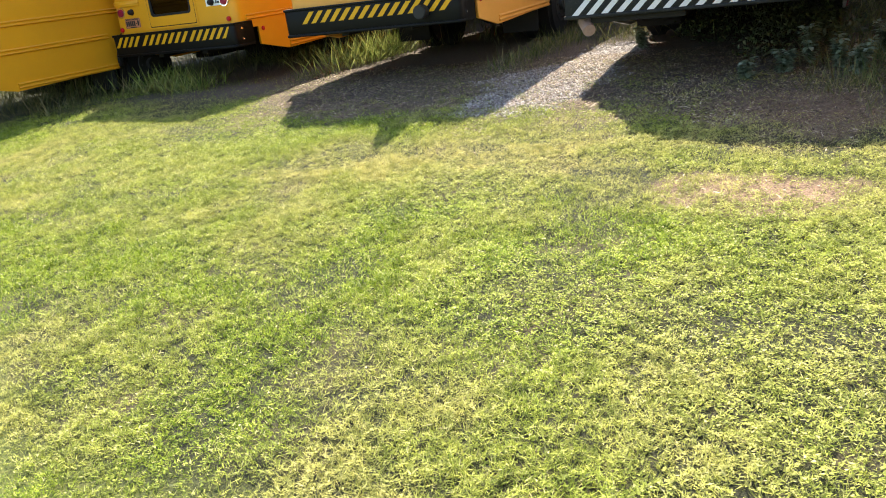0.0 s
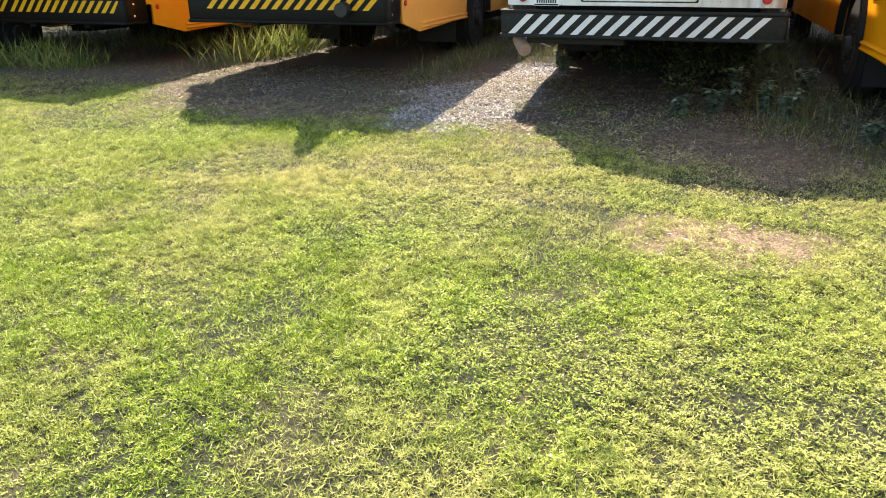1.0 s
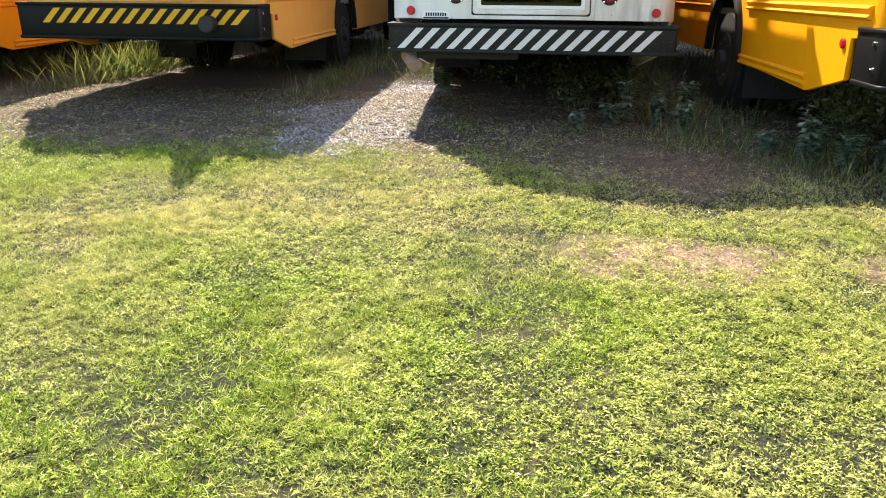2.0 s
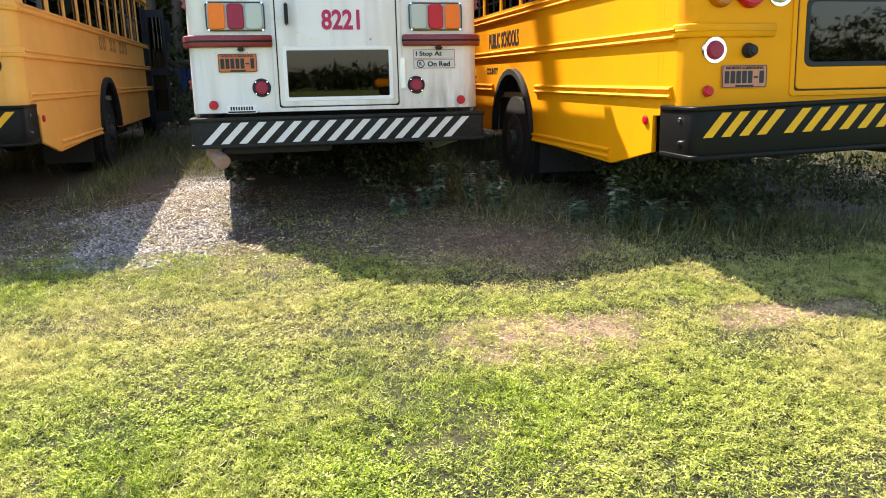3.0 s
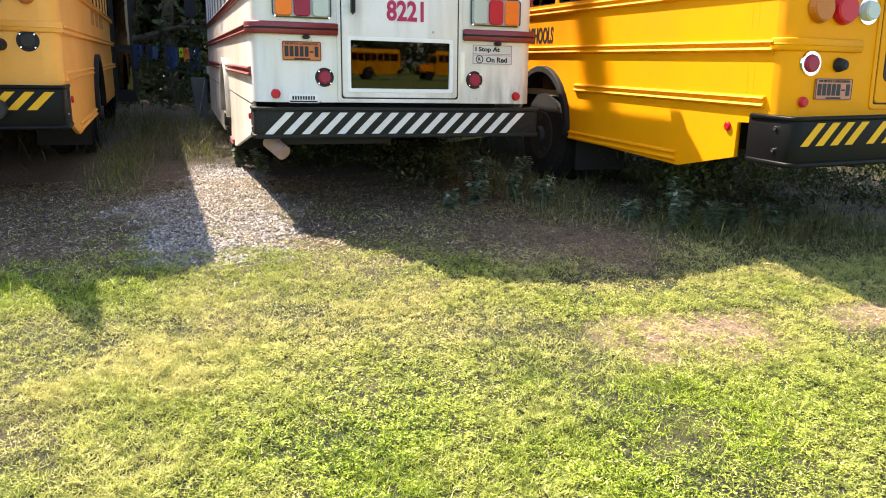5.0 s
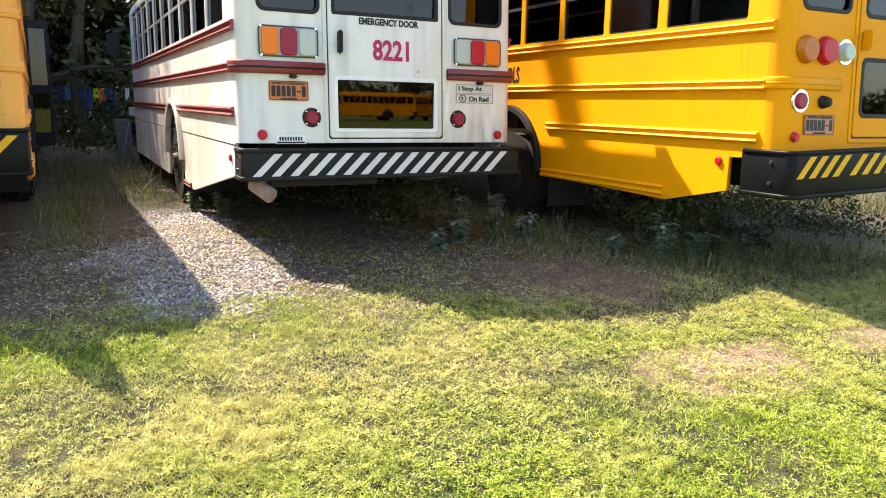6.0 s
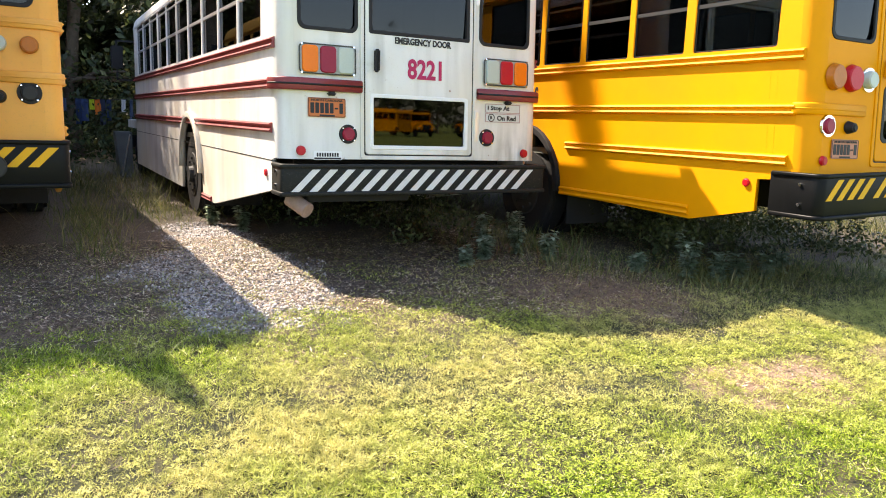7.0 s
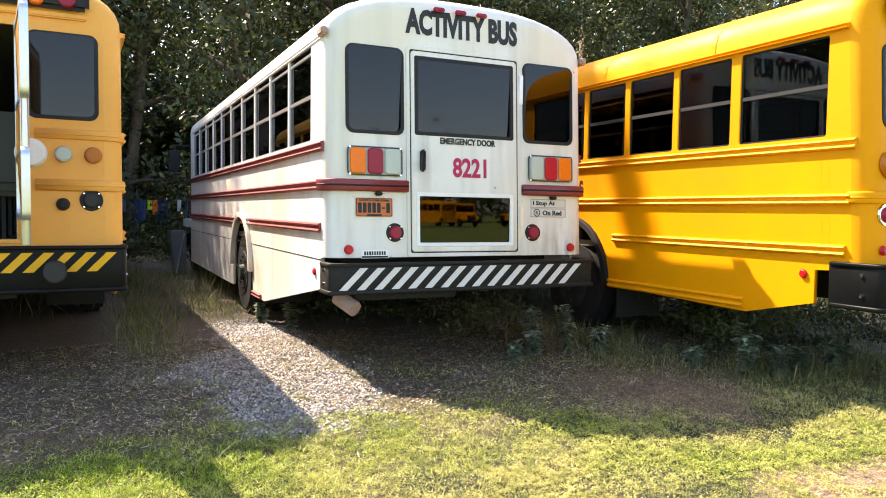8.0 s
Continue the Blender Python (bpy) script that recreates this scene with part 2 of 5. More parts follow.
def vnoise(x, y, scale, seed=0):
    """Smooth random field between 0 and 1, for arrays."""
    rng = np.random.RandomState(seed)
    tab = rng.rand(64, 64)
    u, v = np.asarray(x) * scale + 500, np.asarray(y) * scale + 500
    iu, iv = np.floor(u).astype(int), np.floor(v).astype(int)
    fu, fv = u - iu, v - iv
    fu, fv = fu * fu * (3 - 2 * fu), fv * fv * (3 - 2 * fv)
    g = lambda a, b: tab[a % 64, b % 64]
    return (g(iu, iv) * (1 - fu) + g(iu + 1, iv) * fu) * (1 - fv) + (g(iu, iv + 1) * (1 - fu) + g(iu + 1, iv + 1) * fu) * fv


def lumps(x, y):
    return 0.035 * (vnoise(x, y, 0.9, 3) - 0.5) + 0.02 * (vnoise(x, y, 3.1, 4) - 0.5)


def floor_z(x, y):
    return ground_z(x, y) + lumps(x, y)


def blob(x, y, cx, cy, rx, ry, seed):
    """About 1 inside a ragged patch, 0 outside."""
    d = np.hypot((x - cx) / rx, (y - cy) / ry) + 0.7 * (vnoise(x, y, 2.6, seed) - 0.5) + 0.5 * (vnoise(x, y, 7.0, seed + 9) - 0.5)
    return np.clip((1.15 - d) / 0.35, 0, 1)


def gravel_mask(x, y):
    a = blob(x, y, -1.62, 8.35, 0.66, 1.25, 11)
    a = np.maximum(a, 0.6 * blob(x, y, -1.75, 6.95, 0.4, 0.22, 13))
    return np.maximum(a, 0.9 * blob(x, y, -1.35, 10.0, 0.4, 1.2, 12))


def dirt_mask(x, y):
    a = np.maximum(blob(x, y, 0.85, 5.1, 0.6, 0.3, 21), 0.95 * blob(x, y, 2.2, 5.05, 0.5, 0.18, 22)) * np.clip(0.25 + 1.3 * vnoise(x, y, 11.0, 25) * (0.5 + vnoise(x, y, 27.0, 26)), 0.5, 1)
    a = np.maximum(a, 0.72 * blob(x, y, 0.9, 7.1, 1.3, 0.8, 23))
    a = np.maximum(a, blob(x, y, -3.2, 8.3, 2.4, 0.8, 24) * 0.9)
    under = np.clip((y - 7.6) / 0.8, 0, 1) * np.clip((x + 9) / 1.0, 0, 1) * np.clip((7 - x) / 1.0, 0, 1) * np.clip((20 - y) / 2, 0, 1)
    worn = np.clip((y - 6.25 - 0.5 * (vnoise(x, y, 1.3, 41) - 0.5)) / 0.9, 0, 1) * np.clip(vnoise(x, y, 2.3, 42) + 0.8 * vnoise(x, y, 7.5, 43) - 0.25, 0.35, 0.95)
    a = np.maximum(a, worn * np.clip((x + 5.2) / 0.5, 0, 1) * np.where((x > 2.4) & (y < 6.6), 0.75, 1.0))
    lane = ((x > -2.4) & (x < -1.3) & (y > 11)) | ((x > 1.4) & (x < 1.9) & (y > 9))
    return np.maximum(a, under * np.where(lane, 0.3, 0.95))


def mould_shade_mask(x, y):
    """Dark leaf mould along and under the buses, their shade put into its colour."""
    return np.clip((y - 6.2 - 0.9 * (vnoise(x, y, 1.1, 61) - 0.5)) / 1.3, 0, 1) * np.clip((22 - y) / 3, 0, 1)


def sward_mask(x, y):
    """About 1 out in the closed turf of the wider field, 0 where single plants stand."""
    lo, hi = np.maximum(-2.5 - 1.75 * (y - 2.3), -9.5), 2.4 + 0.5 * (y - 2.4)
    inside = np.minimum(np.minimum(y - 1.6, 9.8 - y) / 0.6, np.minimum(x - lo, hi - x) / 0.7)
    return np.clip(1.0 - inside, 0, 1) * np.clip((7.5 - y) / 1.5, 0, 1)


def axis(lo, hi, step, far):
    inner = list(np.arange(lo, hi + 1e-6, step))
    grow, out = step, [0.0]
    while out[-1] < far:
        grow *= 1.35
        out.append(out[-1] + grow)
    return np.array([lo - d for d in out[:0:-1]] + inner + [hi + d for d in out[1:]])


def build_ground():
    xs, ys = axis(-9, 6, 0.08, 600), axis(-1, 14, 0.08, 600)
    X, Y = np.meshgrid(xs, ys)
    Z = ground_z(X, Y) + np.where((abs(X) < 40) & (abs(Y) < 40), lumps(X, Y), 0)
    Z = np.where(Y < -3, np.maximum(Z, -0.55), Z)
    co = np.stack([X, Y, Z], -1).reshape(-1, 3)
    w, h = len(xs), len(ys)
    i = (np.arange(h - 1)[:, None] * w + np.arange(w - 1)[None]).ravel()
    faces = np.stack([i, i + 1, i + w + 1, i + w], -1)
    me = bpy.data.meshes.new("ground")
    me.vertices.add(len(co)), me.loops.add(faces.size), me.polygons.add(len(faces))
    me.vertices.foreach_set("co", co.ravel())
    me.loops.foreach_set("vertex_index", faces.ravel())
    me.polygons.foreach_set("loop_start", np.arange(0, faces.size, 4))
    me.update(calc_edges=True)
    for nm, f in (("gravel", gravel_mask), ("dirt", dirt_mask), ("mould_shade", mould_shade_mask), ("sward", sward_mask)):
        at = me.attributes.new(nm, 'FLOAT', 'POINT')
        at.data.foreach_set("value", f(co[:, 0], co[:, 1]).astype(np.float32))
    m, n, l, p = material("lawn_soil")
    fine, mid = noise_node(n, l, 62, 8, 0.75), noise_node(n, l, 2.2, 5, 0.6)
    vor = n.new("ShaderNodeTexVoronoi")
    vor.inputs["Scale"].default_value = 42
    tc = n.new("ShaderNodeTexCoord")
    l.new(tc.outputs["Object"], vor.inputs["Vector"])
    # the darkness of the gaps between blades is put into this ground colour
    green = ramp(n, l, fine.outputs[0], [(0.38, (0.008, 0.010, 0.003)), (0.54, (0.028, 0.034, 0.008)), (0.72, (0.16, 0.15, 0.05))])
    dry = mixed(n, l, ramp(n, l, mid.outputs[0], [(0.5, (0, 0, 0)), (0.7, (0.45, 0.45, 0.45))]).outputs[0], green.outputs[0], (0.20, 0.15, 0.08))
    soil = ramp(n, l, fine.outputs[0], [(0.3, (0.07, 0.045, 0.03)), (0.48, (0.27, 0.175, 0.115)), (0.68, (0.58, 0.41, 0.28))])
    stone = ramp(n, l, vor.outputs["Color"], [(0.1, (0.13, 0.13, 0.14)), (0.6, (0.3, 0.3, 0.31)), (0.95, (0.5, 0.49, 0.48))])
    ga, da = n.new("ShaderNodeAttribute"), n.new("ShaderNodeAttribute")
    ga.attribute_name, da.attribute_name = "gravel", "dirt"
    sa = n.new("ShaderNodeAttribute")
    sa.attribute_name = "sward"
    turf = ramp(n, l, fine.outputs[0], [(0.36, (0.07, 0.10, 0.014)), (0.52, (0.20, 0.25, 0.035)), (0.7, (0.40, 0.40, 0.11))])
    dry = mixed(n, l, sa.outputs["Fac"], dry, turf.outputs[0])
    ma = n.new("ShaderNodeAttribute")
    ma.attribute_name = "mould_shade"
    # leaf mould colours, darkened to carry the shade below the buses
    mould_shade = ramp(n, l, fine.outputs[0], [(0.32, (0.018, 0.013, 0.010)), (0.5, (0.085, 0.064, 0.048)), (0.68, (0.27, 0.21, 0.16))])
    c = mixed(n, l, da.outputs["Fac"], dry, mixed(n, l, ma.outputs["Fac"], soil.outputs[0], mould_shade.outputs[0]))
    c = mixed(n, l, ga.outputs["Fac"], c, stone.outputs[0])
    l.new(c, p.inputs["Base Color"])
    p.inputs["Roughness"].default_value = 0.95
    bump(n, l, fine.outputs[0], 0.9, 0.03, p)
    ob = finish("ground", me, m, None, smooth=True)
    tagged(ob, "patchy mown lawn with bare soil and gravel patches", "ground", kind="structure")


def stuff_mesh(name, co, faces, mat, label, category):
    """Many small pieces in one mesh; faces is an array of triangles or quads."""
    me = bpy.data.meshes.new(name)
    k = faces.shape[1]
    me.vertices.add(len(co)), me.loops.add(faces.size), me.polygons.add(len(faces))
    me.vertices.foreach_set("co", np.ascontiguousarray(co, np.float32).ravel())
    me.loops.foreach_set("vertex_index", faces.astype(np.int32).ravel())
    me.polygons.foreach_set("loop_start", np.arange(0, faces.size, k, dtype=np.int32))
    me.update(calc_edges=True)
    ob = finish(name, me, mat)
    return tagged(ob, label, category, kind="stuff")


def leaf_material(name, stops, through=0.35, rough=0.55, dry=(0.20, 0.19, 0.05), patches="", gloss=0.2, mass=9.0, dull=(0.55, 0.6, 0.5)):
    """Leaf or blade colours, one for each piece, with light shining through."""
    m, n, l, p = material(name)
    geo = n.new("ShaderNodeNewGeometry")
    r = ramp(n, l, geo.outputs["Random Per Island"], stops)
    if patches:
        big = n.new("ShaderNodeAttribute")
        big.attribute_name = patches
        c = mixed(n, l, big.outputs["Fac"], r.outputs[0], dry)
    else:
        big = noise_node(n, l, 0.8, 4, 0.6)
        c = mixed(n, l, ramp(n, l, big.outputs[0], [(0.42, (0, 0, 0)), (0.62, (0.55, 0.55, 0.55))]).outputs[0], r.outputs[0], dry)
    # random darker patches, drawn for the dark gaps between tufts and leaf masses
    tuft = noise_node(n, l, mass, 3, 0.6)
    c = mixed(n, l, 1.0, c, ramp(n, l, tuft.outputs[0], [(0.36, dull), (0.58, (1, 1, 1))]).outputs[0], 'MULTIPLY')
    l.new(c, p.inputs["Base Color"])
    p.inputs["Roughness"].default_value = rough
    p.inputs["Specular IOR Level"].default_value = gloss
    tl, mx = n.new("ShaderNodeBsdfTranslucent"), n.new("ShaderNodeMixShader")
    l.new(c, tl.inputs[0])
    mx.inputs[0].default_value = through
    l.new(p.outputs[0], mx.inputs[1])
    l.new(tl.outputs[0], mx.inputs[2])
    l.new(mx.outputs[0], n["Material Output"].inputs[0])
    return m


def blades(rng, x, y, z, length, width, lean):
    """Bent blades standing at x, y, z: four corners and two triangles each."""
    k = len(x)
    a, b = rng.rand(k) * 2 * np.pi, rng.rand(k) * 2 * np.pi
    d = np.stack([np.cos(a), np.sin(a), np.zeros(k)], -1)
    s = np.stack([np.cos(b), np.sin(b), np.zeros(k)], -1) * width[:, None] / 2
    base = np.stack([x, y, z], -1)
    up = np.array([0, 0, 1.0])
    mid = base + up * (length * 0.55 * np.cos(lean * 0.85))[:, None] + d * (length * 0.55 * np.sin(lean * 0.85))[:, None]
    tip = mid + up * (length * 0.45 * np.cos(lean * 1.08))[:, None] + d * (length * 0.45 * np.sin(lean * 1.08))[:, None]
    co = np.stack([base, mid - s, tip, mid + s], 1).reshape(-1, 3)
    o = np.arange(k)[:, None] * 4
    f = np.concatenate([o + [[0, 3, 1]], o + [[1, 3, 2]]], 1).reshape(-1, 3)
    return co, f


GRASS = leaf_material("lawn_grass", [(0.0, (0.05, 0.09, 0.008)), (0.3, (0.20, 0.30, 0.018)), (0.6, (0.36, 0.47, 0.035)), (0.88, (0.50, 0.55, 0.085)), (1.0, (0.76, 0.70, 0.38))], 0.28, 0.6, (0.60, 0.53, 0.20), "dryness", gloss=0.2)
TALL = leaf_material("tall_weed_grass", [(0.0, (0.035, 0.06, 0.016)), (0.4, (0.085, 0.12, 0.032)), (0.75, (0.16, 0.18, 0.06)), (1.0, (0.38, 0.31, 0.17))], 0.3, 0.6, (0.26, 0.22, 0.1))
# long grass with sunlight put into its colours, brighter than the tall weed grass
LIT_LONGGRASS = leaf_material("sunlit_long_grass_leaves", [(0.0, (0.08, 0.14, 0.025)), (0.5, (0.24, 0.32, 0.06)), (1.0, (0.48, 0.50, 0.18))], 0.3, 0.5, (0.36, 0.36, 0.12))
LEAF = leaf_material("tree_leaves", [(0.0, (0.03, 0.048, 0.018)), (0.5, (0.06, 0.085, 0.03)), (0.85, (0.095, 0.13, 0.045)), (1.0, (0.18, 0.18, 0.06))], 0.3, 0.42, (0.10, 0.10, 0.045), gloss=0.3, mass=0.9, dull=(0.3, 0.34, 0.3))
WEED = leaf_material("weed_leaves", [(0.0, (0.16, 0.22, 0.13)), (0.6, (0.32, 0.40, 0.28)), (1.0, (0.52, 0.60, 0.48))], 0.3, 0.45, (0.34, 0.40, 0.28))
BARK = plain("bark", (0.10, 0.075, 0.055), 0.9, 0, 0.5, 9, 0.9)
LITTER = leaf_material("dry_litter", [(0.0, (0.03, 0.02, 0.014)), (0.45, (0.14, 0.095, 0.066)), (0.75, (0.42, 0.31, 0.22)), (1.0, (0.72, 0.62, 0.47))], 0.1, 0.8, (0.20, 0.15, 0.11))


def build_lawn():
    rng = np.random.RandomState(5)
    n = 4450000
    y = 1.6 + 8.2 * rng.rand(n) ** 0.95
    lo, hi = np.maximum(-2.5 - 1.75 * (y - 2.3), -9.5), 2.4 + 0.5 * (y - 2.4)
    x = lo + (hi - lo) * rng.rand(n)
    thick = 1 - 0.92 * np.maximum(dirt_mask(x, y), gravel_mask(x, y))
    tuft = np.clip((0.5 * vnoise(x, y, 23.3, 34) + 0.5 * vnoise(x, y, 52.7, 35) - 0.22) * 1.9, 0, 1)         # small cushions with dark gaps between
    thick *= 0.15 + 0.85 * np.clip(1.5 * tuft, 0, 1)
    thick *= 1 - 0.5 * mould_shade_mask(x, y)
    thick *= 0.28 + 0.72 * np.clip((vnoise(x, y, 1.7, 31) + 0.5 * vnoise(x, y, 6, 32) - 0.35) * 1.8, 0, 1)
    edge = np.minimum(np.minimum(y - 1.6, 9.8 - y) / 0.6, np.minimum(x - lo, hi - x) / 0.7)
    thick *= 1 - 0.68 * np.clip((y - 5.7) / 0.5, 0, 1) * np.clip((x - 0.2) / 0.6, 0, 1) * np.clip(2.2 * vnoise(x, y, 2.4, 38), 0, 1)
    thick *= np.clip((hi - lo) / 12.0, 0.45, 1.0) * np.clip((11.5 - y) / 6.0, 0.5, 1.0)
    keep = rng.rand(n) < thick * np.clip(edge + 0.3 * vnoise(x, y, 1.5, 36), 0, 1)
    x, y, tuft = x[keep], y[keep], tuft[keep]
    k = len(x)
    tall = 0.4 + 0.6 * vnoise(x, y, 1.1, 33) + 0.5 * vnoise(x, y, 5.0, 30)
    clover = np.clip((0.75 * vnoise(x, y, 0.8, 37) + 0.25 * vnoise(x, y, 4.5, 29) - 0.50) * 3, 0, 0.45)
    length = rng.uniform(0.016, 0.042, k) * tall
    width = rng.uniform(0.0022, 0.0052, k) * np.where(rng.rand(k) < 0.12, 1.5, 1.0)
    flat = rng.rand(k) < 0.7                                   # matted blades lying over
    lean = np.where(flat, rng.uniform(0.95, 1.5, k), rng.uniform(0.2, 1.0, k))
    cushion = tuft * tall * (0.034 + 0.012 * clover)
    root = floor_z(x, y) - 0.004 + cushion * rng.rand(k) ** 0.6
    length = np.where(flat, length * 1.2, length) * np.clip(0.72 + 0.14 * (y - 2.2), 0.72, 1.0)
    broad = rng.rand(k) < 0.06 + 0.7 * clover      # clover and broad weeds between the grass
    length = np.where(broad, rng.uniform(0.009, 0.019, k), length)
    width = np.where(broad, rng.uniform(0.006, 0.012, k), width)
    lean = np.where(broad, rng.uniform(1.0, 1.7, k), lean)
    root = root + np.where(broad, rng.uniform(0.003, 0.014, k), 0)
    a, b = rng.rand(k) * 2 * np.pi, rng.rand(k) * 2 * np.pi
    base = np.stack([x, y, root], -1)
    side = np.stack([np.cos(b), np.sin(b), 0.25 * rng.uniform(-1, 1, k)], -1) * width[:, None] / 2
    tip = base + np.stack([np.cos(a) * np.sin(lean), np.sin(a) * np.sin(lean), np.cos(lean)], -1) * length[:, None]
    co, f = np.stack([base - side, base + side, tip], 1).reshape(-1, 3), np.arange(3 * k).reshape(-1, 3)
    ob = stuff_mesh("lawn_grass", co, f, GRASS, "short mown lawn grass and clover, yellowing in places", "grass")
    dry = 0.10 + 1.25 * (0.55 * vnoise(x, y, 0.9, 51) + 0.45 * vnoise(x, y, 3.3, 52) - 0.5)
    dry += 0.45 * np.exp(-((y - 5.2) / 0.95) ** 2) * (0.4 + vnoise(x, y, 1.6, 53)) * np.clip((x + 4.0) / 3.0, 0.35, 1) + 0.22 * np.clip((2.8 - y) / 0.9, 0, 1)
    # grass lying in the buses' shadow gets a less green tone in its colour
    dry += 0.42 * np.clip((y - 5.6) / 0.5, 0, 1) * np.clip((x - 0.2) / 0.6, 0, 1)
    dry += 0.16 * np.clip(x / 1.5, 0, 1) - 0.2 * np.clip((-x - 0.8) / 1.2, 0, 1)
    dry += 0.4 * np.exp(-((x + 0.6) / 1.2) ** 2 - ((y - 6.3) / 0.8) ** 2) + 0.08 * np.clip((y - 4.2) / 1.0, 0, 1)      # more dry colour in a patch behind the white bus and towards the row
    dry = dry * (1 - 0.7 * clover) + 0.12 * (1 - clover)
    at = ob.data.attributes.new("dryness", 'FLOAT', 'POINT')
    at.data.foreach_set("value", np.repeat(np.clip(dry, 0, 0.8), 3).astype(np.float32))


def build_tall_grass():
    rng = np.random.RandomState(8)
    xs, ys, hs = [], [], []
    spots = [(-5.5, 9.6, 0.3, 0.5, 260, 0.2), (-5.6, 11.8, 0.4, 0.9, 700, 0.5), (-7.9, 9.2, 0.8, 0.4, 600, 0.3), (-9.0, 8.2, 0.6, 0.7, 500, 0.16), (-4, 15.5, 6, 3.0, 5000, 0.5), (3, 14, 4, 3, 3000, 0.5),
             (3.5, 6.3, 1.2, 0.35, 900, 0.15), (3.3, 6.75, 1.2, 0.35, 700, 0.24), (2.35, 6.95, 0.6, 0.35, 600, 0.2), (5.2, 8.0, 0.4, 2.0, 800, 0.2), (4.2, 9.5, 0.9, 2.0, 700, 0.2), (-11, 15.5, 3, 1.5, 4000, 0.6), (2.2, 6.9, 0.5, 0.4, 500, 0.12), (7.8, 7.0, 1.5, 1.2, 1500, 0.3), (6.6, 9.0, 0.6, 1.5, 1500, 0.32), (5.2, 13, 1.2, 2.0, 1500, 0.5), (6.8, 9.0, 1.2, 1.2, 1200, 0.3), (3.4, 11, 1.2, 2.0, 300, 0.2), (-10.5, 9, 2.0, 2, 3000, 0.5), (-7.5, 12, 2.5, 1.5, 2500, 0.5), (-13, 8, 2.0, 3, 2500, 0.6), (1.5, 8.6, 0.5, 0.8, 700, 0.3), (1.4, 7.6, 0.4, 0.4, 350, 0.2),
             (-2.4, 10.8, 0.25, 1.6, 900, 0.28), (-1.55, 12.4, 0.3, 1.5, 700, 0.2), (-2.2, 15, 0.5, 2.5, 900, 0.25), (1.5, 12, 0.4, 3, 900, 0.3)]
    for cx, cy, rx, ry, k, h in spots:
        xs.append(rng.normal(cx, rx * 0.6, k)), ys.append(rng.normal(cy, ry * 0.6, k)), hs.append(rng.uniform(0.4, 1.0, k) * h)
    x, y, h = map(np.concatenate, (xs, ys, hs))
    co, f = blades(rng, x, y, floor_z(x, y) - 0.01, h, rng.uniform(0.004, 0.011, len(x)), rng.uniform(0.15, 1.1, len(x)))
    stuff_mesh("tall_grass", co, f, TALL, "tall unmown grass growing up around the parked buses", "grass")


def build_grass_clump(x, y, spread, count, height, seed):
    """A bushy clump of broad arching grass leaves."""
    rng = np.random.RandomState(seed)
    clump = new("grass_clump")
    tagged(clump, "bushy clump of long arching grass between buses, coloured bright as if sunlit", "grass")
    clump.location = (x, y, float(floor_z(x, y)) - 0.01)
    px, py = rng.normal(0, spread[0], count), rng.normal(0, spread[1], count)
    length = rng.uniform(0.35, 1.0, count) * height
    co, f = blades(rng, px, py, np.zeros(count), length, rng.uniform(0.010, 0.022, count), rng.uniform(0.25, 1.25, count))
    me = raw_mesh("leaves", co, f)
    finish("leaves", me, LIT_LONGGRASS, clump)


def build_litter():
    rng = np.random.RandomState(9)
    n = 240000
    x, y = rng.uniform(-5.5, 3.6, n), rng.uniform(4.6, 10, n)
    keep = rng.rand(n) < (0.015 + 0.9 * dirt_mask(x, y) ** 1.3 + 0.35 * (x > 0.6) * np.clip((y - 5.7) / 0.4, 0, 1) * np.clip(2 * vnoise(x, y, 2.2, 39) - 0.6, 0, 1)) * np.where(y < 5.8, 0.16, 0.85)
    x, y = x[keep], y[keep]
    k = len(x)
    a, ln, wd = rng.rand(k) * 2 * np.pi, rng.uniform(0.005, 0.022, k) + 0.025 * rng.rand(k) ** 5, rng.uniform(0.0015, 0.006, k)
    d = np.stack([np.cos(a), np.sin(a), rng.uniform(-0.35, 0.35, k)], -1) * ln[:, None]
    s = np.stack([-np.sin(a), np.cos(a), rng.uniform(-0.4, 0.4, k)], -1) * wd[:, None]
    c = np.stack([x, y, floor_z(x, y) + rng.uniform(0.006, 0.02, k)], -1)
    co = np.stack([c - d, c - s, c + d, c + s], 1).reshape(-1, 3)
    stuff_mesh("dry_litter", co, np.arange(4 * k).reshape(-1, 4), LITTER, "dry brown leaf and straw litter on bare soil", "litter")


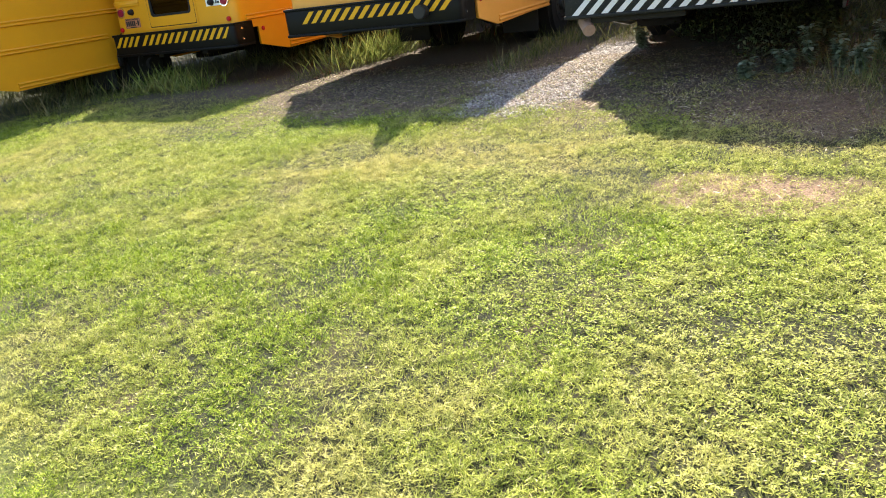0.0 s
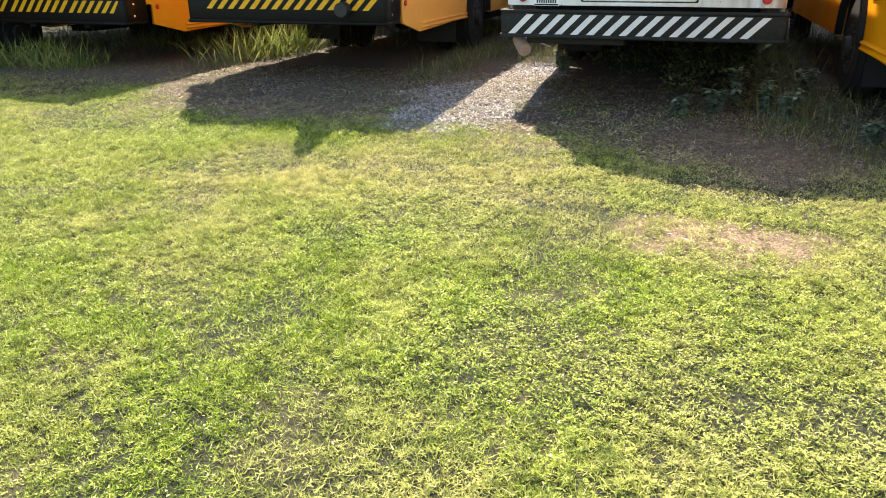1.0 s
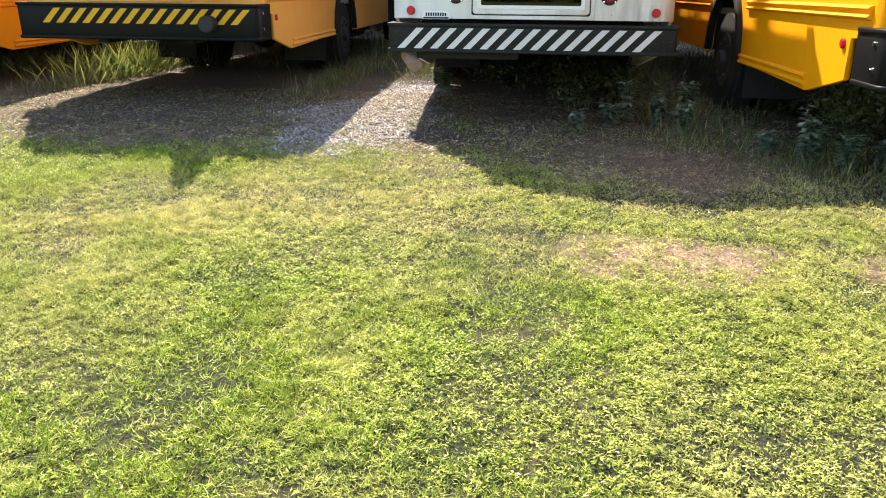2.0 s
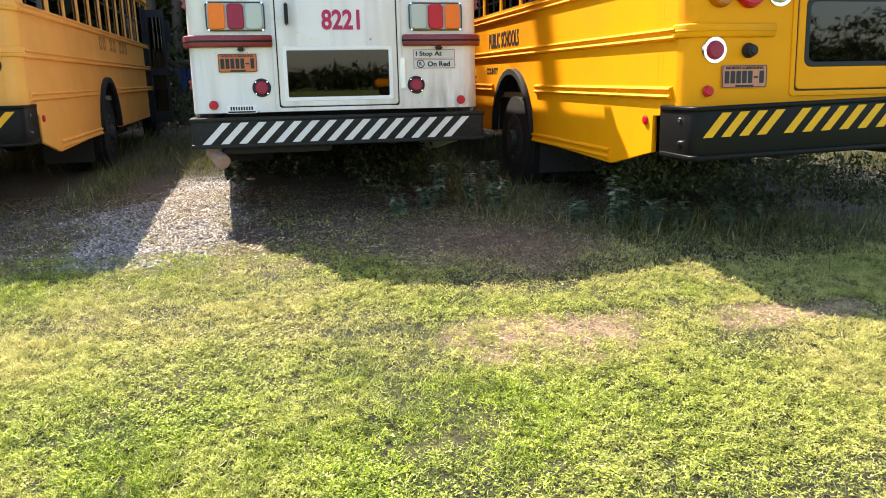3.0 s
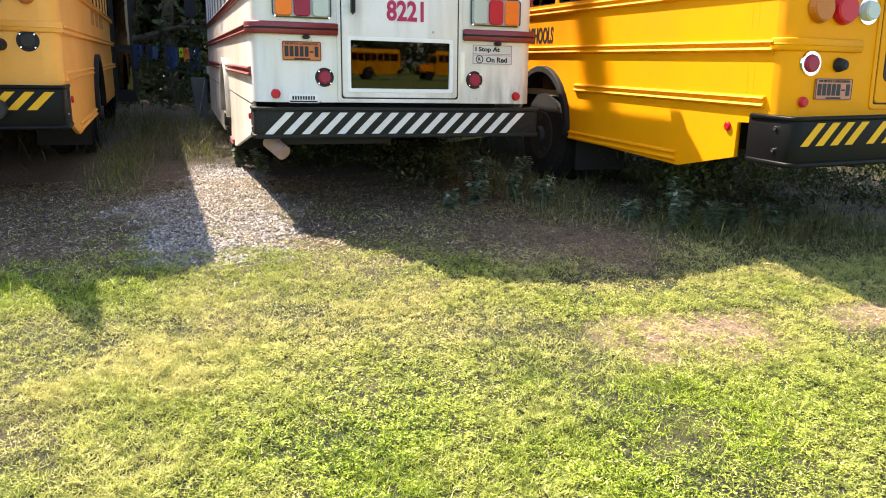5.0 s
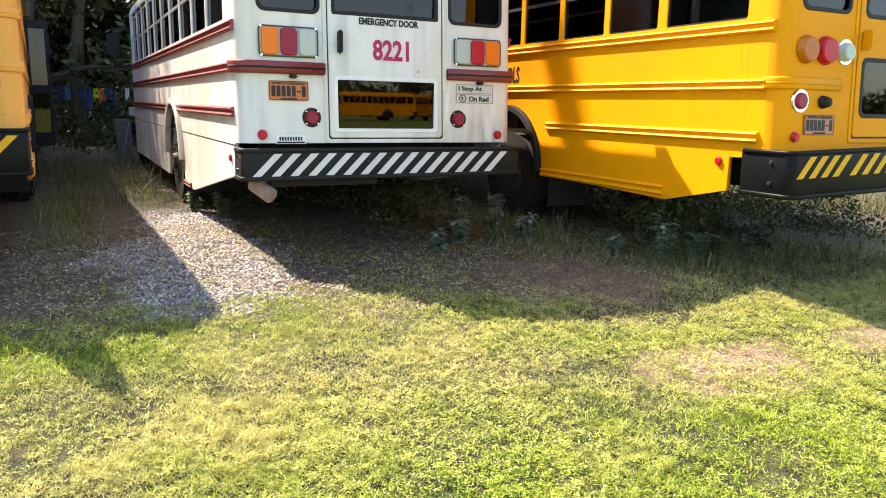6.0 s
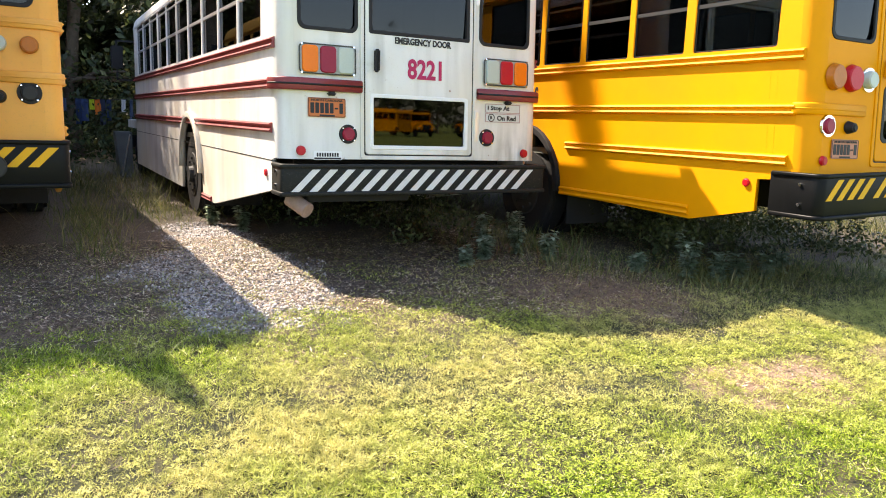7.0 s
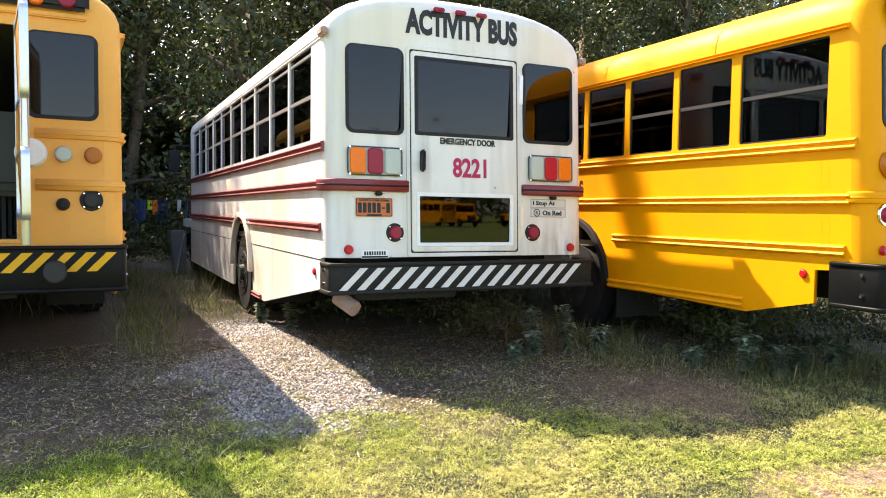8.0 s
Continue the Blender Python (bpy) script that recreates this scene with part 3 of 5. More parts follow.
def build_gravel():
    rng = np.random.RandomState(10)
    n = 95000
    x, y = rng.uniform(-3.3, -0.3, n), rng.uniform(6.0, 12.4, n)
    keep = rng.rand(n) < gravel_mask(x, y) ** 1.5
    x, y = x[keep], y[keep]
    k = len(x)
    unit = np.array([(1, 0, 0), (0, 1, 0), (-1, 0, 0), (0, -1, 0), (0.2, 0.1, 0.8), (0, 0, -0.8)], float)
    r = 0.004 + 0.0125 * rng.rand(k) ** 1.5
    jig = unit[None] * rng.uniform(0.6, 1.3, (k, 6, 3)) + rng.uniform(-0.25, 0.25, (k, 6, 3))
    a = rng.rand(k) * 2 * np.pi
    ca, sa = np.cos(a)[:, None], np.sin(a)[:, None]
    j = np.stack([jig[..., 0] * ca - jig[..., 1] * sa, jig[..., 0] * sa + jig[..., 1] * ca, jig[..., 2]], -1) * r[:, None, None]
    co = (j + np.stack([x, y, floor_z(x, y) + r * 0.35], -1)[:, None]).reshape(-1, 3)
    tri = np.array([(0, 1, 4), (1, 2, 4), (2, 3, 4), (3, 0, 4), (1, 0, 5), (2, 1, 5), (3, 2, 5), (0, 3, 5)])
    f = (np.arange(k)[:, None, None] * 6 + tri[None]).reshape(-1, 3)
    m, nn, l, p = material("gravel_stone")
    geo = nn.new("ShaderNodeNewGeometry")
    rc = ramp(nn, l, geo.outputs["Random Per Island"], [(0.0, (0.07, 0.065, 0.06)), (0.3, (0.22, 0.185, 0.165)), (0.7, (0.34, 0.315, 0.30)), (1.0, (0.58, 0.55, 0.52))])
    l.new(rc.outputs[0], p.inputs["Base Color"])
    p.inputs["Roughness"].default_value = 0.8
    stuff_mesh("gravel", co, f, m, "loose pale grey crushed gravel", "gravel")


# ---- buses ----
LEAN = 0.052       # how far the rear leans forward for each metre of height
HALF = 1.22


def rear_m(x=0.0, z=0.0, out=0.0):
    """Rear plane: u to x, v to z, w outwards to the rear; origin at x, z."""
    return Matrix(((1, 0, 0, x), (0, LEAN, -1, LEAN * (z - 0.7) - out), (0, 1, 0, z), (0, 0, 0, 1)))


def upright(m):
    """The same place and facing, without the lean."""
    m = m.copy()
    for i in range(2):
        m[i][1] = 0.0
    return m


def side_m(sgn, y=0.0, z=0.0, out=0.0):
    """Side plane: u along the side (reading direction), v up, w outwards; sgn -1 is the left side."""
    return Matrix(((0, 0, sgn, sgn * (HALF + out)), (sgn, 0, 0, y), (0, 1, 0, z), (0, 0, 0, 1)))


def profile(top, inset=0.0, bottom=0.9, n=9, base=2.60, bulge=(0.5, 0.75)):
    """The body's outline from its left foot over the roof to its right foot."""
    pts = [(-HALF + inset, bottom)]
    right = []
    for i in range(n + 1):
        a = radians(90 * i / n)
        right.append(((HALF - inset) * math.cos(a) ** bulge[0], base + (top - base - inset * 0.9) * math.sin(a) ** bulge[1]))
    pts += [(-x, z) for x, z in right]
    pts += [(x, z) for x, z in right[::-1][1:]]
    pts.append((HALF - inset, bottom))
    return pts


def build_wheel(parent, x, y, r=0.49, dual=False):
    sgn = 1 if x > 0 else -1
    m = Matrix.Translation((x, y, r)) @ Matrix.Rotation(radians(90) * sgn, 4, 'Y')
    tyre = cyl_bm(m @ Matrix.Translation((0, 0, -0.27)), r, 0.25, 40, None, 0.05)
    if dual:
        cyl_bm(m @ Matrix.Translation((0, 0, -0.58)), r, 0.25, 40, None, 0.05, tyre)
    t = part("tyre", tyre, RUBBER, parent, smooth=False)
    rim = cyl_bm(m @ Matrix.Translation((0, 0, -0.04)), r * 0.56, 0.03, 32, r * 0.5)
    cyl_bm(m @ Matrix.Translation((0, 0, -0.06)), 0.11, 0.1, 20, 0.09, 0.0, rim)
    for i in range(8):
        a = i * math.pi / 4
        cyl_bm(m @ Matrix.Translation((0.19 * math.cos(a), 0.19 * math.sin(a), -0.02)), 0.016, 0.03, 6, None, 0.0, rim)
    part("rim", rim, RIM, t)


def round_lamp(parent, x, z, r, lens, ring=None, depth=0.03, bolts=False):
    if ring is not None:
        rg = part("lamp_ring", cyl_bm(rear_m(x, z, 0), r * 1.32, 0.014, 28, r * 1.25), ring, parent)
        if bolts:
            bm = bmesh.new()
            for i in range(4):
                a = radians(45 + 90 * i)
                cyl_bm(rear_m(x + 1.15 * r * math.cos(a), z + 1.15 * r * math.sin(a), 0.012), 0.006, 0.006, 8, None, 0, bm)
            tagged(part("screws", bm, CHROME, rg), kind="stuff")
    part("lamp_lens", cyl_bm(rear_m(x, z, 0.004), r, depth, 28, r * 0.82, 0.006), lens, parent)


def number_plate(parent, x0, x1, z0, z1, mat, marks):
    p = finish("number_plate", plate(rrect(0, x1 - x0, 0, z1 - z0, 0.012), (), 0.006, 0, rear_m(x0, z0, 0.012)), mat, parent, "rust-orange licence plate with dark raised marks")
    w, h = x1 - x0, z1 - z0
    for i in range(7):
        u = 0.06 * w + i * w * 0.128
        v0, v1 = (0.2, 0.74) if i != 5 else (0.42, 0.5)
        finish("raised_bar", plate(rrect(u, u + w * 0.098, h * v0, h * v1, 0.004, 2), (), 0.003, 0, rear_m(x0, z0, 0.0145)), marks, p)
    lettering("NORTH CAROLINA", w * 0.84, h * 0.12, rear_m(x0 + w / 2, z0 + h * 0.87, 0.0145), marks, p)
    finish("plate_border", plate(rrect(0.003, w - 0.003, 0.003, h - 0.003, 0.011), (rrect(0.007, w - 0.007, 0.007, h - 0.007, 0.009),), 0.002, 0, rear_m(x0, z0, 0.0138)), marks, p)
    for a, b, v in ((0.3, 0.7, 0.09),):
        finish("raised_bar", plate(rrect(a * w, b * w, h * (v - 0.04), h * (v + 0.04), 0.002, 2), (), 0.003, 0, rear_m(x0, z0, 0.0145)), marks, p)


def bumper(parent, z0, z1, stripes, stripe_mat, wrap=0.30, r=0.13, out=0.11, half=1.235, slant=0.14, swidth=0.062, tilt=0.0, steel=BLACK):
    outer, inner, t = [], [], 0.05
    for rr, h, o, lst in ((r, half, out, outer), (max(r - t, 0.01), half - t, out - t, inner)):
        lst.append((h, wrap))
        for i in range(7):
            a = radians(90 * i / 6)
            lst.append((h - rr + rr * math.cos(a), -o + rr - rr * math.sin(a)))
        for i in range(7):
            a = radians(90 - 90 * i / 6)
            lst.append((-h + rr - rr * math.cos(a), -o + rr - rr * math.sin(a)))
        lst.append((-h, wrap))
    me = plate(outer + inner[::-1], (), z1 - z0, 0.012, Matrix.Translation((0, 0, z1)))
    b = finish("bumper", me, steel, parent, "black painted steel bumper with slanted warning stripes")
    if tilt:
        mid = Matrix.Translation((0, 0, (z0 + z1) / 2))
        b.matrix_basis = mid @ Matrix.Rotation(-radians(tilt), 4, 'Y') @ mid.inverted()
    for sx in (-1, 1):
        for zb in (z0 + (z1 - z0) * 0.3, z0 + (z1 - z0) * 0.75):
            part("bolt", cyl_bm(Matrix.Translation((sx * (half - 0.004), 0.05, zb)) @ Matrix.Rotation(radians(90) * sx, 4, 'Y'), 0.013, 0.014, 8), CHROME, b)
    for zl, hl in ((z0 + 0.028, 0.034), (z1 + 0.004, 0.03)):
        ring = [(x * 1.008, y - 0.016) for x, y in outer] + [(x * 0.97, y + 0.03) for x, y in outer[::-1]]
        finish("bumper_lip", plate(ring, (), hl, 0.009, Matrix.Translation((0, 0, zl))), steel, b)
    za, zb = z0 + (z1 - z0) * stripes[1], z0 + (z1 - z0) * stripes[2]
    for u in stripes[0]:
        pts = [(u, za), (u + swidth, za), (u + swidth + slant, zb), (u + slant, zb)]
        pts = [(min(q, half - r), v) for q, v in pts]
        finish("stripe", plate(pts, (), 0.006, 0, Matrix(((1, 0, 0, 0), (0, 0, -1, -out - 0.003), (0, 1, 0, 0), (0, 0, 0, 1)))), stripe_mat, b)
    return b


def side_rail(parent, sgn, z, y0, y1, mat, h=0.085, out=0.035, name="rub_rail"):
    """A pressed rub rail with a groove."""
    sec = [(0, 0), (out * 0.75, 0.008), (out, h * 0.22), (out * 0.55, h * 0.42), (out * 0.55, h * 0.58), (out, h * 0.78), (out * 0.75, h - 0.008), (0, h)]
    co, faces, k = [], [], len(sec)
    for y in (y0, y1):
        co += [(sgn * (HALF - 0.004 + a), y, z - h / 2 + b) for a, b in sec]
    faces = [(i, (i + 1) % k, k + (i + 1) % k, k + i) for i in range(k)] + [tuple(range(k)), tuple(range(2 * k - 1, k - 1, -1))]
    bm = bmesh.new()
    vs = [bm.verts.new(c) for c in co]
    for f in faces:
        bm.faces.new([vs[i] for i in f])
    bmesh.ops.recalc_face_normals(bm, faces=bm.faces)
    return part(name, bm, mat, parent)


def corner_rail(parent, s, z, x_end, h, out, mat, label=""):
    """A rub rail that runs from the rear round the corner to the side."""
    r = 0.13
    outer, inner = [], []
    for o, lst in ((out, outer), (-0.01, inner)):
        lst.append((s * x_end, -o))
        for i in range(7):
            a = radians(90 * i / 6)
            lst.append((s * (HALF - r + (r + o) * math.sin(a)), r - (r + o) * math.cos(a)))
        lst.append((s * (HALF + o), r + 0.02))
    pts = outer + inner[::-1]
    me = plate(pts, (), h, 0.012, Matrix.Translation((0, LEAN * (z - 0.7), z + h / 2)))
    rail = finish("rear_rail", me, mat, parent, label)
    me2 = plate([(x * 1.0, y) for x, y in pts], (), h * 0.16, 0, Matrix.Translation((0, LEAN * (z - 0.7) - 0.002, z + h * 0.08)))
    finish("rail_groove", me2, SEAL if mat is MAROON else mat, rail)
    return rail


def build_bus(name, label, body, trim, x, y, yaw=0.0, z=0.0, style="yellow", length=8.9, windows=12, top=2.98, skirt=(0.64, 0.50, 1.05, 0.54),
              rails=(1.79, 1.40, 1.036), lean_roll=0.0, category="bus", axle=3.47):
    bus = new(name)
    tagged(bus, label, category, "parked school buses")
    bus.matrix_world = pose(x, y, z, 0, lean_roll, yaw)
    r = 0.13
    white = style == "white"
    bulge = (0.72, 0.95) if white else (0.5, 0.75)          # how square the roof's shoulders are
    # sides, with window openings and wheel arches
    eave = 2.67 if white else 2.60
    pillar = 0.032 if white else 0.065
    first, pitch = (0.52, 0.80) if white else (1.275, 0.672)
    spans = [(first + i * pitch, first + (i + 1) * pitch - pillar) for i in range(windows)]
    if not white:
        spans = [(0.38, 1.18)] + spans
    spans = [q for q in spans if q[1] < length - 0.1]
    wz0, wz1 = (1.845, 2.645) if white else (1.855, 2.58)
    axles, wr = (axle, length + 0.65), 0.64
    for sgn in (-1, 1):
        def uv(pts):
            return [(sgn * a, b) for a, b in pts]
        low = [(r + (0.08 if white else 0.3), skirt[0]), (skirt[2], skirt[1]), (axles[0] - wr - 0.02, skirt[3])]
        for i in range(13):
            a = radians(180 - 180 * i / 12)
            low.append((axles[0] + wr * math.cos(a), 0.56 + wr * math.sin(a) * 1.03))
        low += [(axles[0] + wr + 0.02, skirt[3]), (length, skirt[3]), (length, 2.45), (r + LEAN * 1.75, 2.45), (r + LEAN * 0.2, 0.9), (r + LEAN * 0.2 + 0.25, 0.88), (r + 0.28, skirt[0] + 0.01)]
        finish("side_wall_lower", plate(uv(low[:-7] + [(axles[0] + wr + 0.02, skirt[3]), (length, skirt[3]), (length, 1.81), (r + LEAN * 1.1, 1.81), (r + LEAN * 0.2, 0.9), (r + (0.08 if white else 0.3), 0.885), (r + (0.08 if white else 0.3), skirt[0])]), (), 0.035, 0, side_m(sgn)), body, bus)
        holes = []
        for a, b in spans:
            holes.append(uv(rrect(a, b, wz0, wz1, 0.02, 2)))
        finish("side_wall_upper", plate(uv([(r + LEAN * 1.1, 1.81), (length, 1.81), (length, eave), (r + LEAN * 1.85, eave)]), holes, 0.035, 0, side_m(sgn)), body, bus)
        for a, b in spans:
            win = finish("side_window", plate(uv(rrect(a - 0.01, b + 0.01, wz0 - 0.01, wz1 + 0.01, 0.02, 2)), (uv(rrect(a + 0.014, b - 0.014, wz0 + 0.014, wz1 - 0.014, 0.012, 2)),), 0.016, 0, side_m(sgn, 0, 0, -0.016)), SEAL if not white else SASH, bus)
            finish("pane", plate(uv(rrect(a + 0.01, b - 0.01, wz0 + 0.01, wz1 - 0.01, 0.02, 2)), (), 0.004, 0, side_m(sgn, 0, 0, -0.024)), GLASS, win)
            if white:
                finish("sash_rail", plate(uv([(a, 2.56), (b, 2.56), (b, 2.582), (a, 2.582)]), (), 0.012, 0, side_m(sgn, 0, 0, -0.012)), ALU, win)
            finish("sash_rail", plate(uv([(a, 2.205), (b, 2.205), (b, 2.235), (a, 2.235)]), (), 0.014, 0, side_m(sgn, 0, 0, -0.012)), ALU if white else RIM, win)
        # rails
        for k, zr in enumerate(rails):
            start = (0.14, 0.1, 0.19)[k]
            if k == 1:
                start = r + LEAN * (zr - 0.7)
            if k == 2:
                side_rail(bus, sgn, zr, start, axles[0] - 0.72 if not white else length, trim)
                if not white:
                    side_rail(bus, sgn, zr, axles[0] + 0.72, length, trim)
            else:
                side_rail(bus, sgn, zr, start, length, trim)
        side_rail(bus, sgn, skirt[3] + 0.03, skirt[2] + 0.02 if not white else 2.5, axles[0] - wr - 0.02, trim, 0.09 if not white else 0.06, 0.03, "skirt_trim")
        side_rail(bus, sgn, eave - 0.022 if white else eave + 0.015, r + LEAN * 1.9, length, body, 0.045, 0.012 if white else 0.04, "drip_rail")
        if white:
            part("drip_rail_end", box_bm(*sorted((sgn * (HALF - 0.02), sgn * (HALF + 0.035))), 0.1, 0.24, eave - 0.03, eave + 0.035, 0.012), RUST, bus, "rusty end bracket of the roof gutter")
        # arch lip
        pts_o = [(axles[0] + (wr + 0.02) * math.cos(radians(a)), 0.56 + (wr + 0.02) * 1.03 * math.sin(radians(a))) for a in range(0, 181, 12)]
        pts_i = [(axles[0] + (wr - 0.045) * math.cos(radians(a)), 0.56 + (wr - 0.045) * 1.03 * math.sin(radians(a))) for a in range(180, -1, -12)]
        finish("wheel_arch_lip", plate(uv(pts_o + pts_i), (), 0.07, 0.008, side_m(sgn, 0, 0, 0.05)), body if white else RUBBER, bus)
        for q, ax in enumerate(axles[:1]):
            arc_o = [(ax + (wr - 0.01) * math.cos(radians(a)), 0.56 + (wr - 0.01) * 1.03 * math.sin(radians(a))) for a in range(0, 181, 15)]
            arc_i = [(ax + (wr - 0.03) * math.cos(radians(a)), 0.56 + (wr - 0.03) * 1.03 * math.sin(radians(a))) for a in range(180, -1, -15)]
            finish("wheel_housing", plate(uv(arc_o + arc_i), (), 0.72, 0, side_m(sgn, 0, 0, -0.036)), CHASSIS, bus)
        build_wheel(bus, sgn * (HALF + 0.0), axles[0], 0.50, True)
        build_wheel(bus, sgn * (HALF - 0.08), axles[1], 0.47)
        part("side_marker", cyl_bm(side_m(sgn, 0.36 if white else 0.52, 0.77 if white else 0.85, 0), 0.035, 0.018, 20, 0.028, 0.005), RED, bus)
        # panel seams with rivets
        bm = bmesh.new()
        for yy in (0.30, 0.36, 2.3):
            for q in range(20):
                zz = rails[2] + 0.06 + q * 0.036
                if abs(zz - rails[1]) < 0.07 or zz > rails[0] - 0.06:
                    continue
                cyl_bm(side_m(sgn, yy + LEAN * (zz - 0.7), zz, -0.001), 0.0045, 0.003, 6, None, 0, bm)
        tagged(part("rivets", bm, body, bus), kind="stuff")
        if white:
            finish("panel_seam", plate(uv([(0.2, 0.872), (length, 0.868), (length, 0.876), (0.2, 0.880)]), (), 0.003, 0, side_m(sgn, 0, 0, 0.002)), SEAL, bus)
    # rounded rear rim and roof
    rings = []
    for i in range(6):
        a = radians(90 * i / 5)
        ins, yy = r * (1 - math.cos(a)), r * (1 - math.sin(a))
        rings.append([(px, yy + LEAN * (pz - 0.7), pz) for px, pz in profile(top, ins, base=eave, bulge=bulge)])
    k = len(rings[0])
    co = [c for rg in rings for c in rg]
    faces = [(j * k + i, j * k + i + 1, (j + 1) * k + i + 1, (j + 1) * k + i) for j in range(5) for i in range(k - 1)]
    finish("rear_corner_shell", mesh_of("rear_corner_shell", co, faces), body, bus, smooth=True)
    arc = [p for p in profile(top, base=eave, bulge=bulge) if p[1] >= eave - 0.001]
    co = [(px, r + LEAN * (pz - 0.7), pz) for px, pz in arc]
    nseg = 6
    for s in range(1, nseg + 1):
        co += [(px, length * s / nseg, pz) for px, pz in arc]
    k = len(arc)
    part_me = mesh_of("roof", co, [(s * k + i, s * k + i + 1, (s + 1) * k + i + 1, (s + 1) * k + i) for s in range(nseg) for i in range(k - 1)])
    roof = finish("roof", part_me, body, bus, smooth=True)
    for s in range(1, 6):
        bm = bmesh.new()
        yy = length * s / 6
        for i in range(k - 1):
            (xa, za), (xb, zb) = arc[i], arc[i + 1]
            q = [(xa * 1.003, yy - 0.02, za + 0.004), (xb * 1.003, yy - 0.02, zb + 0.004), (xb * 1.003, yy + 0.02, zb + 0.004), (xa * 1.003, yy + 0.02, za + 0.004)]
            bm.faces.new([bm.verts.new(c) for c in q])
        part("roof_bow", bm, body, roof)
    # rear wall with its openings
    inner = profile(top, r, base=eave, bulge=bulge)
    lw = dict(white=((-1.052, -0.579, 1.90, 2.583), (0.573, 1.078, 1.90, 2.583)), yellow=((-1.06, -0.566, 1.91, 2.47), (0.566, 1.06, 1.91, 2.47)), orange=((-1.04, -0.57, 1.93, 2.55), (0.59, 1.045, 1.93, 2.55)))[style]
    dx0, dx1, dz0, dz1 = dict(white=(-0.52, 0.505, 0.93, 2.60), yellow=(-0.475, 0.475, 1.035, 2.52), orange=(-0.5, 0.52, 1.03, 2.58))[style]
    finish("rear_wall", plate(inner, [rrect(*w, 0.06) for w in lw] + [rrect(dx0, dx1, dz0, dz1, 0.02)], 0.03, 0, rear_m()), body, bus)
    for a, b, c, d in lw:
        win = finish("rear_window", plate(rrect(a - 0.012, b + 0.012, c - 0.012, d + 0.012, 0.065), (rrect(a + 0.016, b - 0.016, c + 0.016, d - 0.016, 0.05),), 0.02, 0.004, rear_m(0, 0, 0.008)), SEAL, bus, "rear window with black rubber seal")
        finish("pane", plate(rrect(a, b, c - (c + d) / 2, d - (c + d) / 2, 0.06), (), 0.004, 0, upright(rear_m(0, (c + d) / 2, -0.006))), DARKGLASS, win)
    # emergency door
    dw = dict(white=((-0.463, 0.445, 1.915, 2.535), (-0.453, 0.437, 1.0, 1.415)), yellow=((-0.40, 0.40, 1.9, 2.45), (-0.40, 0.385, 1.2, 1.6)), orange=((-0.42, 0.44, 1.95, 2.5), (-0.42, 0.44, 1.2, 1.62)))[style]
    if style == "orange":
        hinge = Matrix.Translation((0.52, -0.02, 0)) @ Matrix.Rotation(radians(95), 4, 'Z') @ Matrix.Translation((-0.52, 0, 0))
        dm = hinge @ upright(rear_m())
        dx0 = -0.37
    else:
        dm = rear_m(0, 0, 0.012)
    g = 0.012
    door = finish("emergency_door", plate(rrect(dx0 + g, dx1 - g, dz0 + g, dz1 - g, 0.03), [rrect(*w, 0.05 if not white else 0.02) for w in dw], 0.04, 0.006, dm), body, bus, "rear emergency door" + (" swung wide open" if style == "orange" else ""))
    for a, b, c, d in dw:
        rr = 0.055 if not white else 0.02
        fr = finish("door_window_frame", plate(rrect(a - 0.015, b + 0.015, c - 0.015, d + 0.015, rr), (rrect(a + 0.016, b - 0.016, c + 0.016, d - 0.016, max(rr - 0.01, 0.008)),), 0.05, 0.004, dm @ Matrix.Translation((0, 0, 0.004))), LABEL if (white and c < 1.5) else (ALU if style == "orange" else SEAL), door)
        finish("pane", plate(rrect(a, b, c - (c + d) / 2, d - (c + d) / 2, 0.02), (), 0.004, 0, upright(dm @ Matrix.Translation((0, (c + d) / 2, -0.014)))), DARKGLASS, fr)
    if style == "orange":
        for ua in (dx0 + g - 0.004, dx1 - g - 0.012):
            finish("door_edge_trim", plate(rrect(ua, ua + 0.016, dz0, dz1, 0.004, 2), (), 0.05, 0, dm @ Matrix.Translation((0, 0, 0.005))), ALU, door, "bright metal door edge strip")
        dx0 = -0.5
    # door surround and seam
    finish("door_frame", plate(rrect(dx0 - 0.03, dx1 + 0.03, dz0 - 0.03, dz1 + 0.03, 0.03), (rrect(dx0 + 0.002, dx1 - 0.002, dz0 + 0.002, dz1 - 0.002, 0.02),), 0.02, 0.004, rear_m(0, 0, 0.01)), body, bus)
    if style != "orange":
        finish("door_seal", plate(rrect(dx0 - 0.002, dx1 + 0.002, dz0 - 0.002, dz1 + 0.002, 0.02), (rrect(dx0 + 0.014, dx1 - 0.014, dz0 + 0.014, dz1 - 0.014, 0.02),), 0.02, 0, rear_m(0, 0, 0.004)), SEAL, door)
